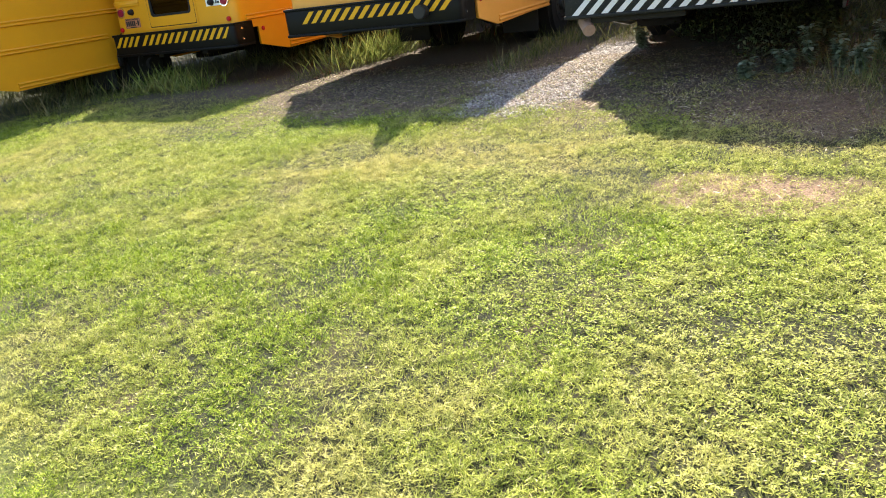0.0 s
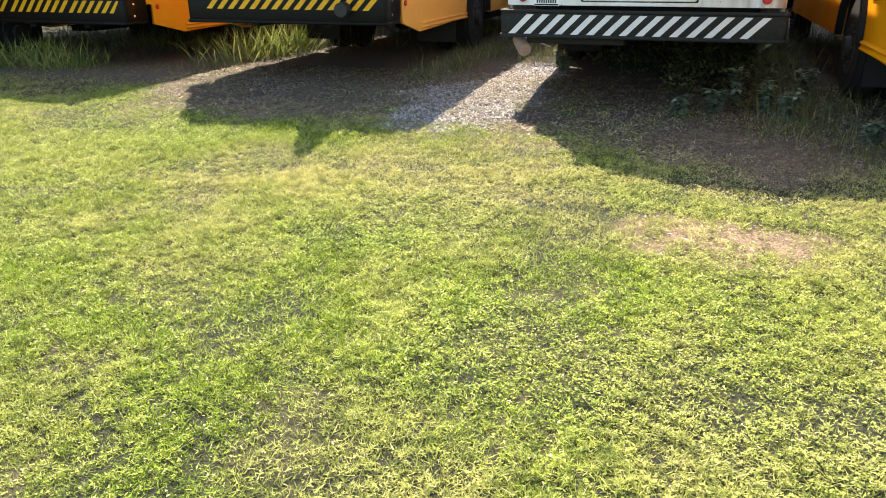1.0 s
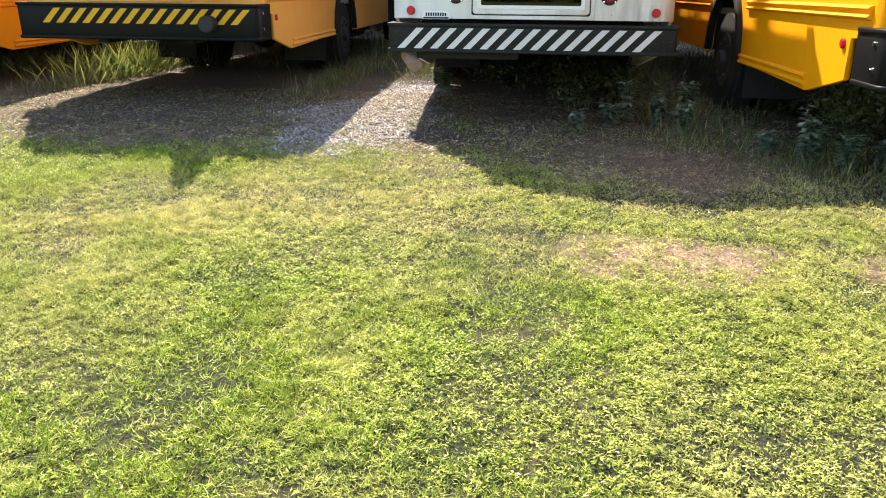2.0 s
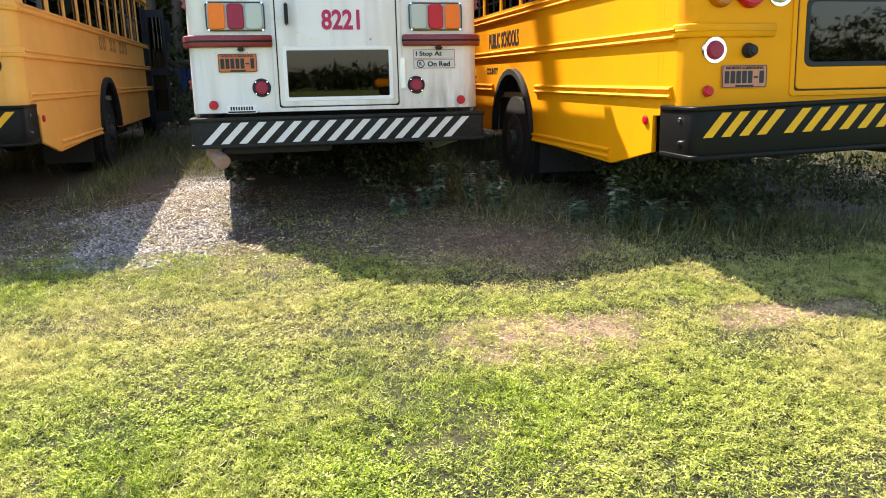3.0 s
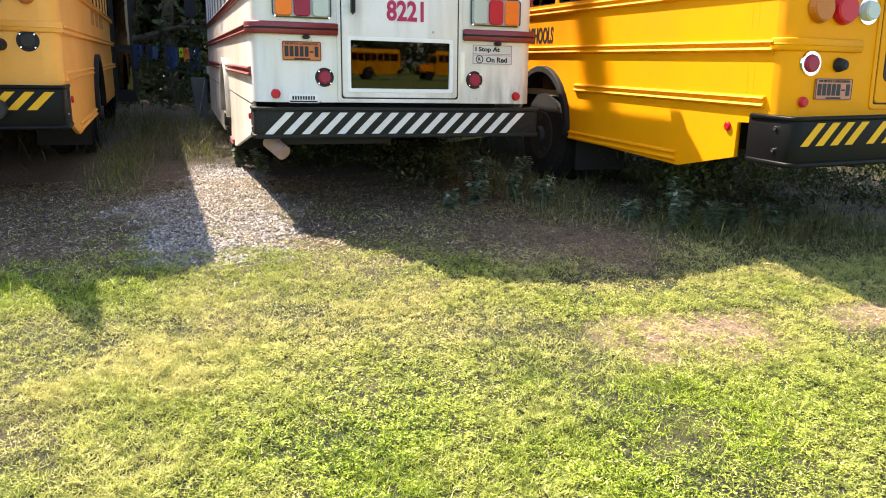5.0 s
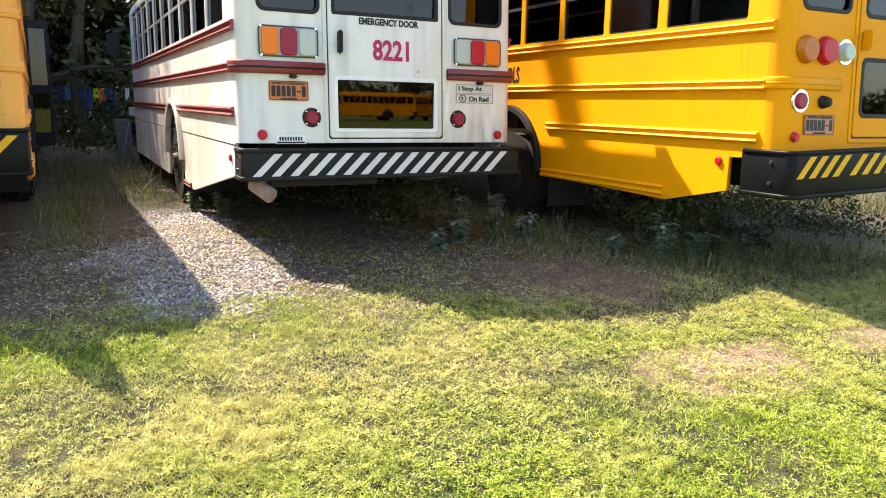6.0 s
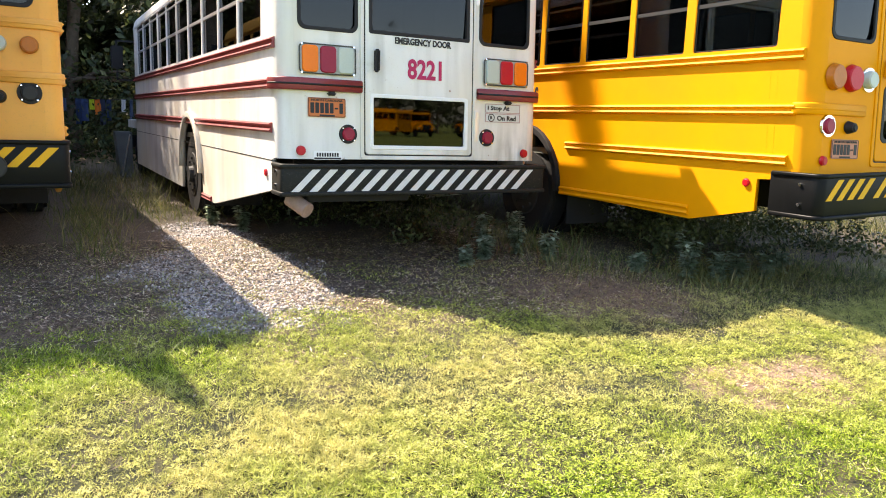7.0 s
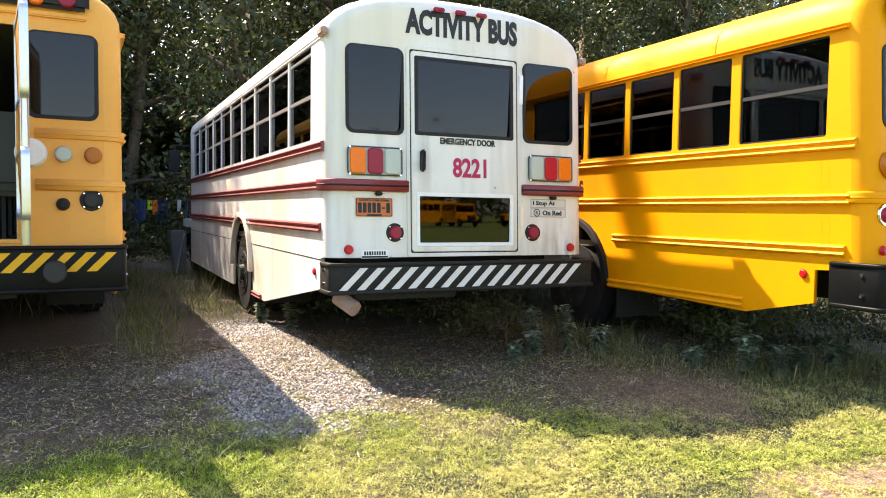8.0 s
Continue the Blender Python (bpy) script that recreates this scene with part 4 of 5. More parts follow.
    # rear rails, lamps and bumper
    if style == "white":
        for s in (-1, 1):
            corner_rail(bus, s, 1.475, 0.545, 0.095, 0.045, trim, "maroon painted rear rub rail")
        for s, cols in ((-1, (AMBERLENS, DARKRED, CLEAR)), (1, (CLEAR, RED, AMBERLENS))):
            a, b = (-1.045, -0.605) if s < 0 else (0.62, 1.06)
            cl = finish("tail_lamp", plate(rrect(a - 0.006, b + 0.006, 1.562, 1.778, 0.03), (), 0.02, 0.005, rear_m(0, 0, 0.02)), LAMPFRAME, bus, "three-lens tail lamp cluster in a metal frame")
            finish("lamp_rim", plate(rrect(a - 0.014, b + 0.014, 1.554, 1.786, 0.036), (rrect(a - 0.004, b + 0.004, 1.564, 1.776, 0.028),), 0.012, 0.003, rear_m(0, 0, 0.024)), LAMPRIM, cl)
            for sx, sz in itertools.product((a + 0.006, b - 0.006), (1.563, 1.777)):
                part("screw", cyl_bm(rear_m(sx, sz, 0.02), 0.008, 0.008, 8), CHROME, cl)
            w = (b - a) / 3
            for i, c in enumerate(cols):
                finish("lens", plate(rrect(a + i * w + 0.008, a + (i + 1) * w - 0.008, 1.568, 1.772, 0.03), (), 0.034, 0.009, rear_m(0, 0, 0.036)), c, cl)
        for s in (-1, 1):
            round_lamp(bus, 0.655 * s, 1.10, 0.058, DARKRED, SEAL, bolts=True)
            round_lamp(bus, 1.05 * s, 0.966, 0.04, RED)
        number_plate(bus, -0.989, -0.679, 1.228, 1.377, PLATE, INK)
        tag = finish("small_label", plate(rrect(-0.946, -0.711, 0.895, 0.962, 0.004), (), 0.003, 0, rear_m(0, 0, 0.004)), LABEL, bus)
        bm = bmesh.new()
        for i in range(9):
            bm.from_mesh(plate(rrect(-0.92 + i * 0.021, -0.906 + i * 0.021, 0.92, 0.95, 0.002, 2), (), 0.002, 0, rear_m(0, 0, 0.0055)))
        bm.from_mesh(plate(rrect(-0.94, -0.717, 0.899, 0.913, 0.002, 2), (), 0.002, 0, rear_m(0, 0, 0.0055)))
        tagged(part("label_marks", bm, INK, tag), kind="stuff")
        sign = finish("stop_sign_label", plate(rrect(0.632, 1.01, 1.234, 1.401, 0.006), (), 0.003, 0, rear_m(0, 0, 0.004)), STICKER, bus, "white printed sticker about stopping at railway crossings")
        for v0, v1 in ((1.238, 1.314), (1.32, 1.397)):
            finish("sticker_border", plate(rrect(0.637, 1.005, v0, v1, 0.004), (rrect(0.642, 1.0, v0 + 0.005, v1 - 0.005, 0.003),), 0.002, 0, rear_m(0, 0, 0.0055)), STICKEREDGE, sign)
        lettering("I Stop At", 0.23, 0.05, rear_m(0.775, 1.357, 0.006), INK, sign)
        lettering("On Red", 0.2, 0.045, rear_m(0.86, 1.275, 0.006), INK, sign)
        ring = [(0.70 + 0.035 * math.cos(a * math.pi / 12), 1.277 + 0.035 * math.sin(a * math.pi / 12)) for a in range(24)]
        hole = [(0.70 + 0.027 * math.cos(a * math.pi / 12), 1.277 + 0.027 * math.sin(a * math.pi / 12)) for a in range(24)]
        finish("crossing_symbol", plate(ring, (hole,), 0.002, 0, rear_m(0, 0, 0.0055)), INK, sign)
        lettering("R", 0.025, 0.03, rear_m(0.70, 1.277, 0.006), INK, sign)
        lettering("ACTIVITY BUS", 1.06, 0.215, rear_m(-0.02, 2.832, 0.003), INK, bus, "large black condensed capitals", bold=0.05)
        lettering("EMERGENCY DOOR", 0.525, 0.055, rear_m(0.013, 1.864, 0.016), INK, door, bold=0.04)
        lettering("8221", 0.32, 0.165, rear_m(0.026, 1.645, 0.016), INKRED, door, "crimson fleet figures")
        for xx in (-0.26, -0.06, 0.14):
            part("roof_marker", box_bm(xx - 0.05, xx + 0.05, 0.06, 0.1, 2.925, 2.96, 0.01), DARKRED, bus)
        for xx in (-0.8, 0.86):
            part("plate_lamp", box_bm(xx - 0.03, xx + 0.03, -0.02, 0.045, 1.395, 1.425, 0.01), SEAL, bus)
        hnd = part("door_handle", box_bm(-0.435, -0.405, -0.03, 0.05, 1.60, 1.78, 0.012), SEAL, door)
        finish("handle_recess", plate(rrect(-0.43, -0.24, 1.64, 1.79, 0.04), (), 0.004, 0, rear_m(0, 0, 0.0135)), WHITE, door)
        for zz in (2.35, 1.2):
            part("hinge", box_bm(0.515, 0.56, -0.02 + LEAN * (zz - 0.7), 0.04 + LEAN * (zz - 0.7), zz - 0.13, zz + 0.13, 0.006), ALU, bus)
        bumper(bus, 0.625, 0.862, ([-1.17 + i * 0.1445 for i in range(15)], 0.063, 0.845), STRIPEW, 0.16, 0.03, 0.09, 1.235, 0.183, 0.066, steel=WORN)
        pipe = cyl_bm(Matrix.Translation((-1.1, 0.12, 0.58)) @ Matrix.Rotation(radians(118), 4, 'X') @ Matrix.Rotation(radians(28), 4, 'Y'), 0.062, 0.2, 20)
        part("exhaust_pipe", pipe, RUST, bus, "rusty bent exhaust pipe end")
        part("rear_skid", box_bm(-1.0, -0.1, 0.0, 0.3, 0.56, 0.62, 0.01), CHASSIS, bus)
    else:
        for s in (-1, 1):
            corner_rail(bus, s, rails[1] + 0.012, 0.63, 0.085, 0.022, trim)
            if style == "orange":
                corner_rail(bus, s, rails[0], 0.63, 0.075, 0.02, trim)
            zl = 1.64 if style == "yellow" else 1.66
            cols = (AMBERDEEP, RED, CLEAR) if style == "yellow" else (AMBERDEEP, CLEAR, LABEL)
            for xx, rr, c in ((1.015, 0.085, cols[0]), (0.815, 0.088, cols[1]), (0.605, 0.07, cols[2])):
                if style == "orange":
                    rr = {1.015: 0.055, 0.815: 0.062, 0.605: 0.095}[xx]
                round_lamp(bus, s * xx, zl, rr * (1.0 if c is CLEAR else 1.15), c, CHROME if c is CLEAR and style == "yellow" else None, 0.05)
            round_lamp(bus, s * (1.044 if style == "yellow" else 1.0), 1.294 if style == "yellow" else 1.323, 0.062, DARKRED if style == "yellow" else RIM, CHROME if style == "yellow" else SEAL, bolts=True)
            if style == "yellow":
                round_lamp(bus, s * 1.084, 1.048, 0.037, RED)
            pm = cyl_bm(rear_m(s * 0.81, 1.29), 0.05, 0.07, 16, 0.03, 0.01)
            part("plate_lamp", pm, SEAL, bus)
        if style == "yellow":
            number_plate(bus, -0.99, -0.674, 1.064, 1.203, PLATEP, INK)
            lettering("40", 0.16, 0.13, rear_m(-0.03, 1.75, 0.016), INK, door)
            us = [-1.172 + i * 0.124 for i in range(4)] + [-0.613 + i * 0.134 for i in range(7)] + [0.356 + i * 0.129 for i in range(6)]
            bumper(bus, 0.665, 0.985, (us, 0.42, 0.88), STRIPEY, r=0.07, slant=0.127, swidth=0.064, tilt=1.4 if body is YELLOW else 0.0)
            part("door_handle", box_bm(-0.44, -0.41, -0.03, 0.04, 1.66, 1.8, 0.01), body, door)
        else:
            us = [0.96 - i * 0.1375 for i in range(15)]
            bumper(bus, 0.65, 0.985, (us, 0.44, 0.86), STRIPEY, 0.3, 0.06, 0.1, 1.235, 0.135, 0.07)
            part("exhaust_pipe", cyl_bm(Matrix.Translation((0.755, 0.1, 0.805)) @ Matrix.Rotation(radians(90), 4, 'X'), 0.078, 0.32, 24, None, 0.01), RIM, bus)
            part("door_gutter", box_bm(-0.98, 0.98, -0.03 + 0.1, 0.02 + 0.1, 2.66, 2.7, 0.01), body, bus)
            part("roof_lamp_board", box_bm(-1.0, 1.0, 0.03, 0.1, 2.72, 2.9, 0.03), SEAL, bus)
            for xx, c in ((-0.85, AMBERLENS), (-0.65, DARKRED), (0.65, AMBERLENS), (0.85, DARKRED)):
                round_lamp(bus, xx, 2.80, 0.075, c, None, 0.09)
    if style == "orange":
        # folding entrance door, standing open
        # flat black plate in place of the open doorway's dark inside
        dark = finish("dark_doorway_plate", plate(rrect(7.75, 8.65, 0.42, 2.5, 0.03), (), 0.02, 0, side_m(1, 0, 0, 0.012)), SEAL, bus)
        for k, yy in enumerate((8.35, 8.52)):
            leaf = part("entrance_door_leaf", box_bm(HALF, HALF + 0.34 - 0.08 * k, yy, yy + 0.04, 0.4, 2.5, 0.008), SEAL, bus, "dark folding entrance door leaf standing open")
            for za, zb in ((0.62, 1.3), (1.42, 2.36)):
                part("pane", box_bm(HALF + 0.05, HALF + 0.29 - 0.08 * k, yy - 0.006, yy, za, zb), DARKGLASS, leaf)
    if style == "yellow":
        part("roof_lamp_board", box_bm(-1.05, 1.05, 0.0, 0.12, 2.63, 2.9, 0.05), SEAL, bus)
        for xx, c in ((-0.85, AMBERLENS), (-0.62, DARKRED), (0.62, DARKRED), (0.85, AMBERLENS)):
            round_lamp(bus, xx, 2.77, 0.08, c, None, 0.13)
    # floor, seats, chassis
    part("cabin_floor", box_bm(-HALF + 0.04, HALF - 0.04, 0.2, length, 0.93, 0.99), INSIDE, bus)
    seat = bmesh.new()
    box_bm(-0.46, 0.46, -0.05, 0.06, 0.42, 1.0, 0.045, seat)
    box_bm(-0.46, 0.46, 0.0, 0.42, 0.36, 0.48, 0.04, seat)
    box_bm(-0.4, -0.36, 0.1, 0.34, 0.0, 0.38, 0.0, seat)
    box_bm(0.36, 0.4, 0.1, 0.34, 0.0, 0.38, 0.0, seat)
    seat_me = bpy.data.meshes.new("bench_seat")
    seat.to_mesh(seat_me)
    seat.free()
    seat_me.materials.append(SEATM)
    for i in range(int((length - 1.5) / 0.72)):
        for sx in (-0.72, 0.72):
            so = new("bench_seat", seat_me)
            so.parent = bus
            so.location = (sx, 0.45 + i * 0.72, 0.99)
    part("ceiling_lining", box_bm(-1.05, 1.05, 0.3, length - 0.1, 2.80, 2.82), INSIDE, bus)
    frame_bm = bmesh.new()
    for sx in (-0.45, 0.45):
        box_bm(sx - 0.05, sx + 0.05, 0.05, length + 1.7, 0.60, 0.84, 0.0, frame_bm)
    for i in range(8):
        box_bm(-1.0, 1.0, 0.35 + i * 1.1, 0.43 + i * 1.1, 0.84, 0.92, 0.0, frame_bm)
    part("chassis_frame", frame_bm, CHASSIS, bus)
    axle_bm = cyl_bm(Matrix.Translation((-0.95, axle, 0.49)) @ Matrix.Rotation(radians(90), 4, 'Y'), 0.07, 1.9, 16)
    me_s = bmesh.new()
    bmesh.ops.create_uvsphere(me_s, u_segments=16, v_segments=10, radius=0.2, matrix=Matrix.Translation((0, axle, 0.49)))
    tmp = bpy.data.meshes.new("t")
    me_s.to_mesh(tmp)
    me_s.free()
    axle_bm.from_mesh(tmp)
    part("rear_axle", axle_bm, CHASSIS, bus)
    part("fuel_tank", box_bm(0.55, 1.1, 5.0, 6.4, 0.38, 0.85, 0.08), CHASSIS, bus)
    for sx in (-1, 1):
        part("mud_flap", box_bm(sx * 0.9 - 0.28, sx * 0.9 + 0.28, 2.72, 2.74, 0.22, 0.85, 0.0), RUBBER, bus)
    # nose
    part("front_wall", box_bm(-HALF + 0.04, HALF - 0.04, length - 0.03, length + 0.01, 0.5, 1.75, 0.0), body, bus)
    part("windscreen_frame", box_bm(-HALF + 0.05, HALF - 0.05, length - 0.03, length + 0.02, 2.55, 2.75, 0.0), body, bus)
    finish("windscreen", plate(rrect(-1.1, 1.1, 1.76, 2.56, 0.05), (), 0.006, 0, Matrix(((1, 0, 0, 0), (0, 0, 1, length), (0, 1, 0, 0), (0, 0, 0, 1)))), GLASS, bus)
    part("hood", box_bm(-0.85, 0.85, length + 0.01, length + 1.6, 0.72, 1.62, 0.14), body, bus)
    for sx in (-1, 1):
        part("front_fender", box_bm(sx * 0.95 - 0.27, sx * 0.95 + 0.27, length + 0.03, length + 1.5, 0.75, 1.22, 0.16), body, bus)
        round_m = Matrix.Translation((sx * 0.92, length + 1.47, 1.0)) @ Matrix.Rotation(radians(-90), 4, 'X')
        part("headlamp", cyl_bm(round_m, 0.1, 0.05, 24, 0.09), CLEAR, bus)
        mir = bmesh.new()
        box_bm(sx * 1.5 - 0.1, sx * 1.5 + 0.1, length + 0.05, length + 0.11, 1.95, 2.35, 0.02, mir)
        box_bm(min(sx * 1.2, sx * 1.5), max(sx * 1.2, sx * 1.5), length + 0.06, length + 0.09, 2.42, 2.45, 0.0, mir)
        box_bm(min(sx * 1.2, sx * 1.5), max(sx * 1.2, sx * 1.5), length + 0.06, length + 0.09, 1.75, 1.78, 0.0, mir)
        box_bm(sx * 1.5 - 0.015, sx * 1.5 + 0.015, length + 0.06, length + 0.09, 1.75, 2.45, 0.0, mir)
        part("side_mirror", mir, SEAL, bus)
    part("front_bumper", box_bm(-1.2, 1.2, length + 1.62, length + 1.7, 0.5, 0.75, 0.02), BLACK, bus)
    part("grille", box_bm(-0.55, 0.55, length + 1.58, length + 1.63, 0.8, 1.4, 0.02), SEAL, bus)
    return bus


# ---- trees and weeds ----
SHADOW_LIMB = (Vector((1.925, 8.66, 2.2)) - SUN * 19.5, Vector((1.925, 7.95, 0.55)) - SUN * 19.5)   # ends of an added drooping limb, set so its shadow bands the yellow bus
def tube(bm, pts, radii, seg=8):
    rings = []
    for i, (p, r) in enumerate(zip(pts, radii)):
        d = (pts[min(i + 1, len(pts) - 1)] - pts[max(i - 1, 0)]).normalized()
        q = d.to_track_quat('Z', 'Y').to_matrix()
        rings.append([bm.verts.new(p + q @ Vector((r * math.cos(2 * math.pi * k / seg), r * math.sin(2 * math.pi * k / seg), 0))) for k in range(seg)])
    for a, b in zip(rings, rings[1:]):
        for k in range(seg):
            bm.faces.new((a[k], a[(k + 1) % seg], b[(k + 1) % seg], b[k]))
    bm.faces.new(rings[-1])


def leaf_cards(rng, centres, spread, count, size):
    """Small folded leaves scattered round clump centres."""
    c = centres[rng.randint(0, len(centres), count)] + rng.normal(0, 1, (count, 3)) * np.array(spread)
    a, t = rng.normal(0, 1, (count, 3)), rng.normal(0, 1, (count, 3))
    a /= np.linalg.norm(a, axis=1)[:, None]
    t = np.cross(a, t)
    t /= np.linalg.norm(t, axis=1)[:, None]
    s = (size * rng.uniform(0.5, 1.3, count))[:, None]
    co = np.stack([c - a * s, c + t * s * 0.45, c + a * s, c - t * s * 0.45], 1).reshape(-1, 3)
    return co, np.arange(4 * count).reshape(-1, 4)


def raw_mesh(name, co, faces):
    me = bpy.data.meshes.new(name)
    k = faces.shape[1]
    me.vertices.add(len(co)), me.loops.add(faces.size), me.polygons.add(len(faces))
    me.vertices.foreach_set("co", np.ascontiguousarray(co, np.float32).ravel())
    me.loops.foreach_set("vertex_index", faces.astype(np.int32).ravel())
    me.polygons.foreach_set("loop_start", np.arange(0, faces.size, k, dtype=np.int32))
    me.update(calc_edges=True)
    return me


def build_tree(seed, height, low):
    rng = np.random.RandomState(seed)
    tree = new("tree")
    tagged(tree, "tall leafy broadleaf tree with a bare dark trunk", "tree", "woodland edge")
    bm = bmesh.new()
    pts = [Vector((rng.normal(0, 0.12) * i * 0.5, rng.normal(0, 0.12) * i * 0.5, height * 0.85 * i / 7 - 0.2)) for i in range(8)]
    tube(bm, pts, [0.17 * (1 - 0.11 * i) * height / 14 for i in range(8)], 10)
    centres = []
    for i in range(16):
        h = rng.uniform(low, 0.9)
        k = min(int(h / 0.85 * 7), 6)
        p0 = pts[k]
        a = rng.rand() * 2 * math.pi
        ln = rng.uniform(1.4, 3.4) * (1.15 - h * 0.6)
        d = Vector((math.cos(a), math.sin(a), rng.uniform(0.1, 0.7)))
        mid, end = p0 + d * ln * 0.5 + Vector((0, 0, 0.1)), p0 + d * ln + Vector((0, 0, -0.1))
        tube(bm, [p0, mid, end], [0.09, 0.055, 0.02], 6)
        centres += [mid[:], end[:], (end + Vector((rng.normal(0, 0.7), rng.normal(0, 0.7), rng.normal(0, 0.5))))[:], (mid + Vector((rng.normal(0, 0.9), rng.normal(0, 0.9), rng.normal(0.3, 0.6))))[:]]
    centres.append((pts[-1] + Vector((0, 0, height * 0.1)))[:])
    part("trunk", bm, BARK, tree, smooth=True)
    co, f = leaf_cards(rng, np.array(centres), (0.46, 0.46, 0.34), 7600, 0.098)
    finish("crown", raw_mesh("crown", co, f), LEAF, tree)
    return tree


def build_woods():
    rng = np.random.RandomState(40)
    kinds = [build_tree(1, 15.0, 0.12), build_tree(2, 17.0, 0.2), build_tree(3, 13.0, 0.08)]
    places = []
    for i in range(21):
        places.append((-16 + i * 2.1 + rng.uniform(-0.6, 0.6), 22.5 + rng.uniform(-1.2, 1.5)))
    for i in range(18):
        places.append((-18 + i * 2.6 + rng.uniform(-0.8, 0.8), 26.5 + rng.uniform(-1, 2.0)))
    for i in range(5):
        places.append((-20 + i * 8.6 + rng.uniform(-0.8, 0.8), 32 + rng.uniform(-1, 2.0)))
    for i in range(4):
        places.append((26 + i * 9 + rng.uniform(-1, 1), -88 + rng.uniform(-3, 3)))
    # extra tall trees added to throw shade on the white bus's side
    places += [(-6.5, 23.4), (-8.6, 25.2), (-4.8, 25.2)]
    for i, (x, y) in enumerate(places):
        m = pose(x, y, float(ground_z(x, max(y, -3))) - 0.05, 0, 0, rng.uniform(0, 360))
        if i < 3:
            kinds[i].matrix_basis = m
        else:
            copy_thing(kinds[i % 3 if i < len(places) - 3 else 1], m)
    # leafy weeds under the buses, those under the yellow one added to darken the gap
    c = np.concatenate([np.stack([rng.uniform(x0, x1, k), rng.uniform(y0, y1, k), h * rng.rand(k) ** 1.5], -1) for x0, x1, y0, y1, h, k in
                        ((2.4, 4.6, 7.4, 9.6, 0.42, 150), (4.2, 5.2, 6.6, 9.5, 0.36, 70), (0.3, 1.3, 9.0, 11.0, 0.4, 60), (-0.6, 0.5, 10.5, 12.5, 0.3, 40))])
    co, f = leaf_cards(rng, c, (0.1, 0.1, 0.05), 15000, 0.028)
    co[:, 2] = np.maximum(co[:, 2], -0.04)
    stuff_mesh("shade_weeds", co, f, LEAF, "low dark leafy weeds beneath the parked buses, partly added to darken the gap", "weeds")
    # undergrowth along the edge of the wood
    n = 900
    c = np.stack([rng.uniform(-17, 18, n), rng.uniform(20.5, 27, n), rng.uniform(0.1, 1.3, n) ** 1.3], -1)
    co, f = leaf_cards(rng, c, (0.3, 0.3, 0.25), 42000, 0.075)
    stuff_mesh("undergrowth", co, f, LEAF, "dense leafy undergrowth at the edge of the wood", "bushes")
    n = 700
    c = np.stack([rng.uniform(-45, 45, n), rng.uniform(36, 42, n), rng.uniform(0.3, 17, n)], -1)
    low = np.stack([rng.uniform(-22, 6, 260), rng.uniform(30, 35, 260), rng.uniform(0.2, 6, 260)], -1)
    c = np.concatenate([c, low])
    co, f = leaf_cards(rng, c, (0.9, 0.9, 0.8), 98000, 0.4)
    stuff_mesh("far_woods", co, f, LEAF, "deep shaded woodland behind the first trees", "woods")


def build_rear_woods():
    rng = np.random.RandomState(44)
    x = rng.uniform(-90, 110, 1000)
    c = np.stack([x, rng.uniform(-112, -100, 1000), rng.uniform(0.0, 1.0, 1000) * rng.uniform(0.4, 1.1, 1000) * np.where(x > 21, 11.0, 1.3 + 1.8 * vnoise(x, x * 0, 0.07, 45))], -1)
    side = np.stack([rng.uniform(66, 74, 420), rng.uniform(-80, -8, 420), rng.uniform(0.0, 2.9, 420) * rng.uniform(0.5, 1.1, 420)], -1)
    c = np.concatenate([c, side])
    co, f = leaf_cards(rng, c, (1.2, 1.0, 0.45), 40000, 0.5)
    stuff_mesh("far_tree_line", co, f, LEAF, "distant line of trees across the field", "woods")


def build_shadow_tree():
    """An unseen tall slim tree, its crown clear above the rest, added for the shadow of one heavy drooping limb."""
    rng = np.random.RandomState(77)
    tree = new("tree")
    tagged(tree, "very tall slim tree with a high sparse crown, added out of view for its limb's shadow", "tree", "woodland edge")
    tree.location = (-3.7, 22.6, float(ground_z(0, 22)) - 0.05)
    bm = bmesh.new()
    pts = [Vector((0.05 * math.sin(i), 0.06 * i, 22.5 * i / 9 - 0.2)) for i in range(10)]
    tube(bm, pts, [0.3 - 0.025 * i for i in range(10)], 10)
    a = pts[8] + Vector((0, 0, 0.2))
    limb = [a, a + Vector((-0.05, -1.6, -0.6)), SHADOW_LIMB[0] - Vector(tree.location), SHADOW_LIMB[1] - Vector(tree.location)]
    tube(bm, limb, [0.16, 0.19, 0.2, 0.18], 8)
    part("trunk", bm, BARK, tree, smooth=True)
    centres = np.stack([rng.normal(0, 0.9, 60), rng.normal(1.6, 0.9, 60), rng.uniform(17.5, 23.5, 60)], -1)
    co, f = leaf_cards(rng, centres, (0.35, 0.35, 0.3), 6000, 0.11)
    finish("crown", raw_mesh("crown", co, f), LEAF, tree)


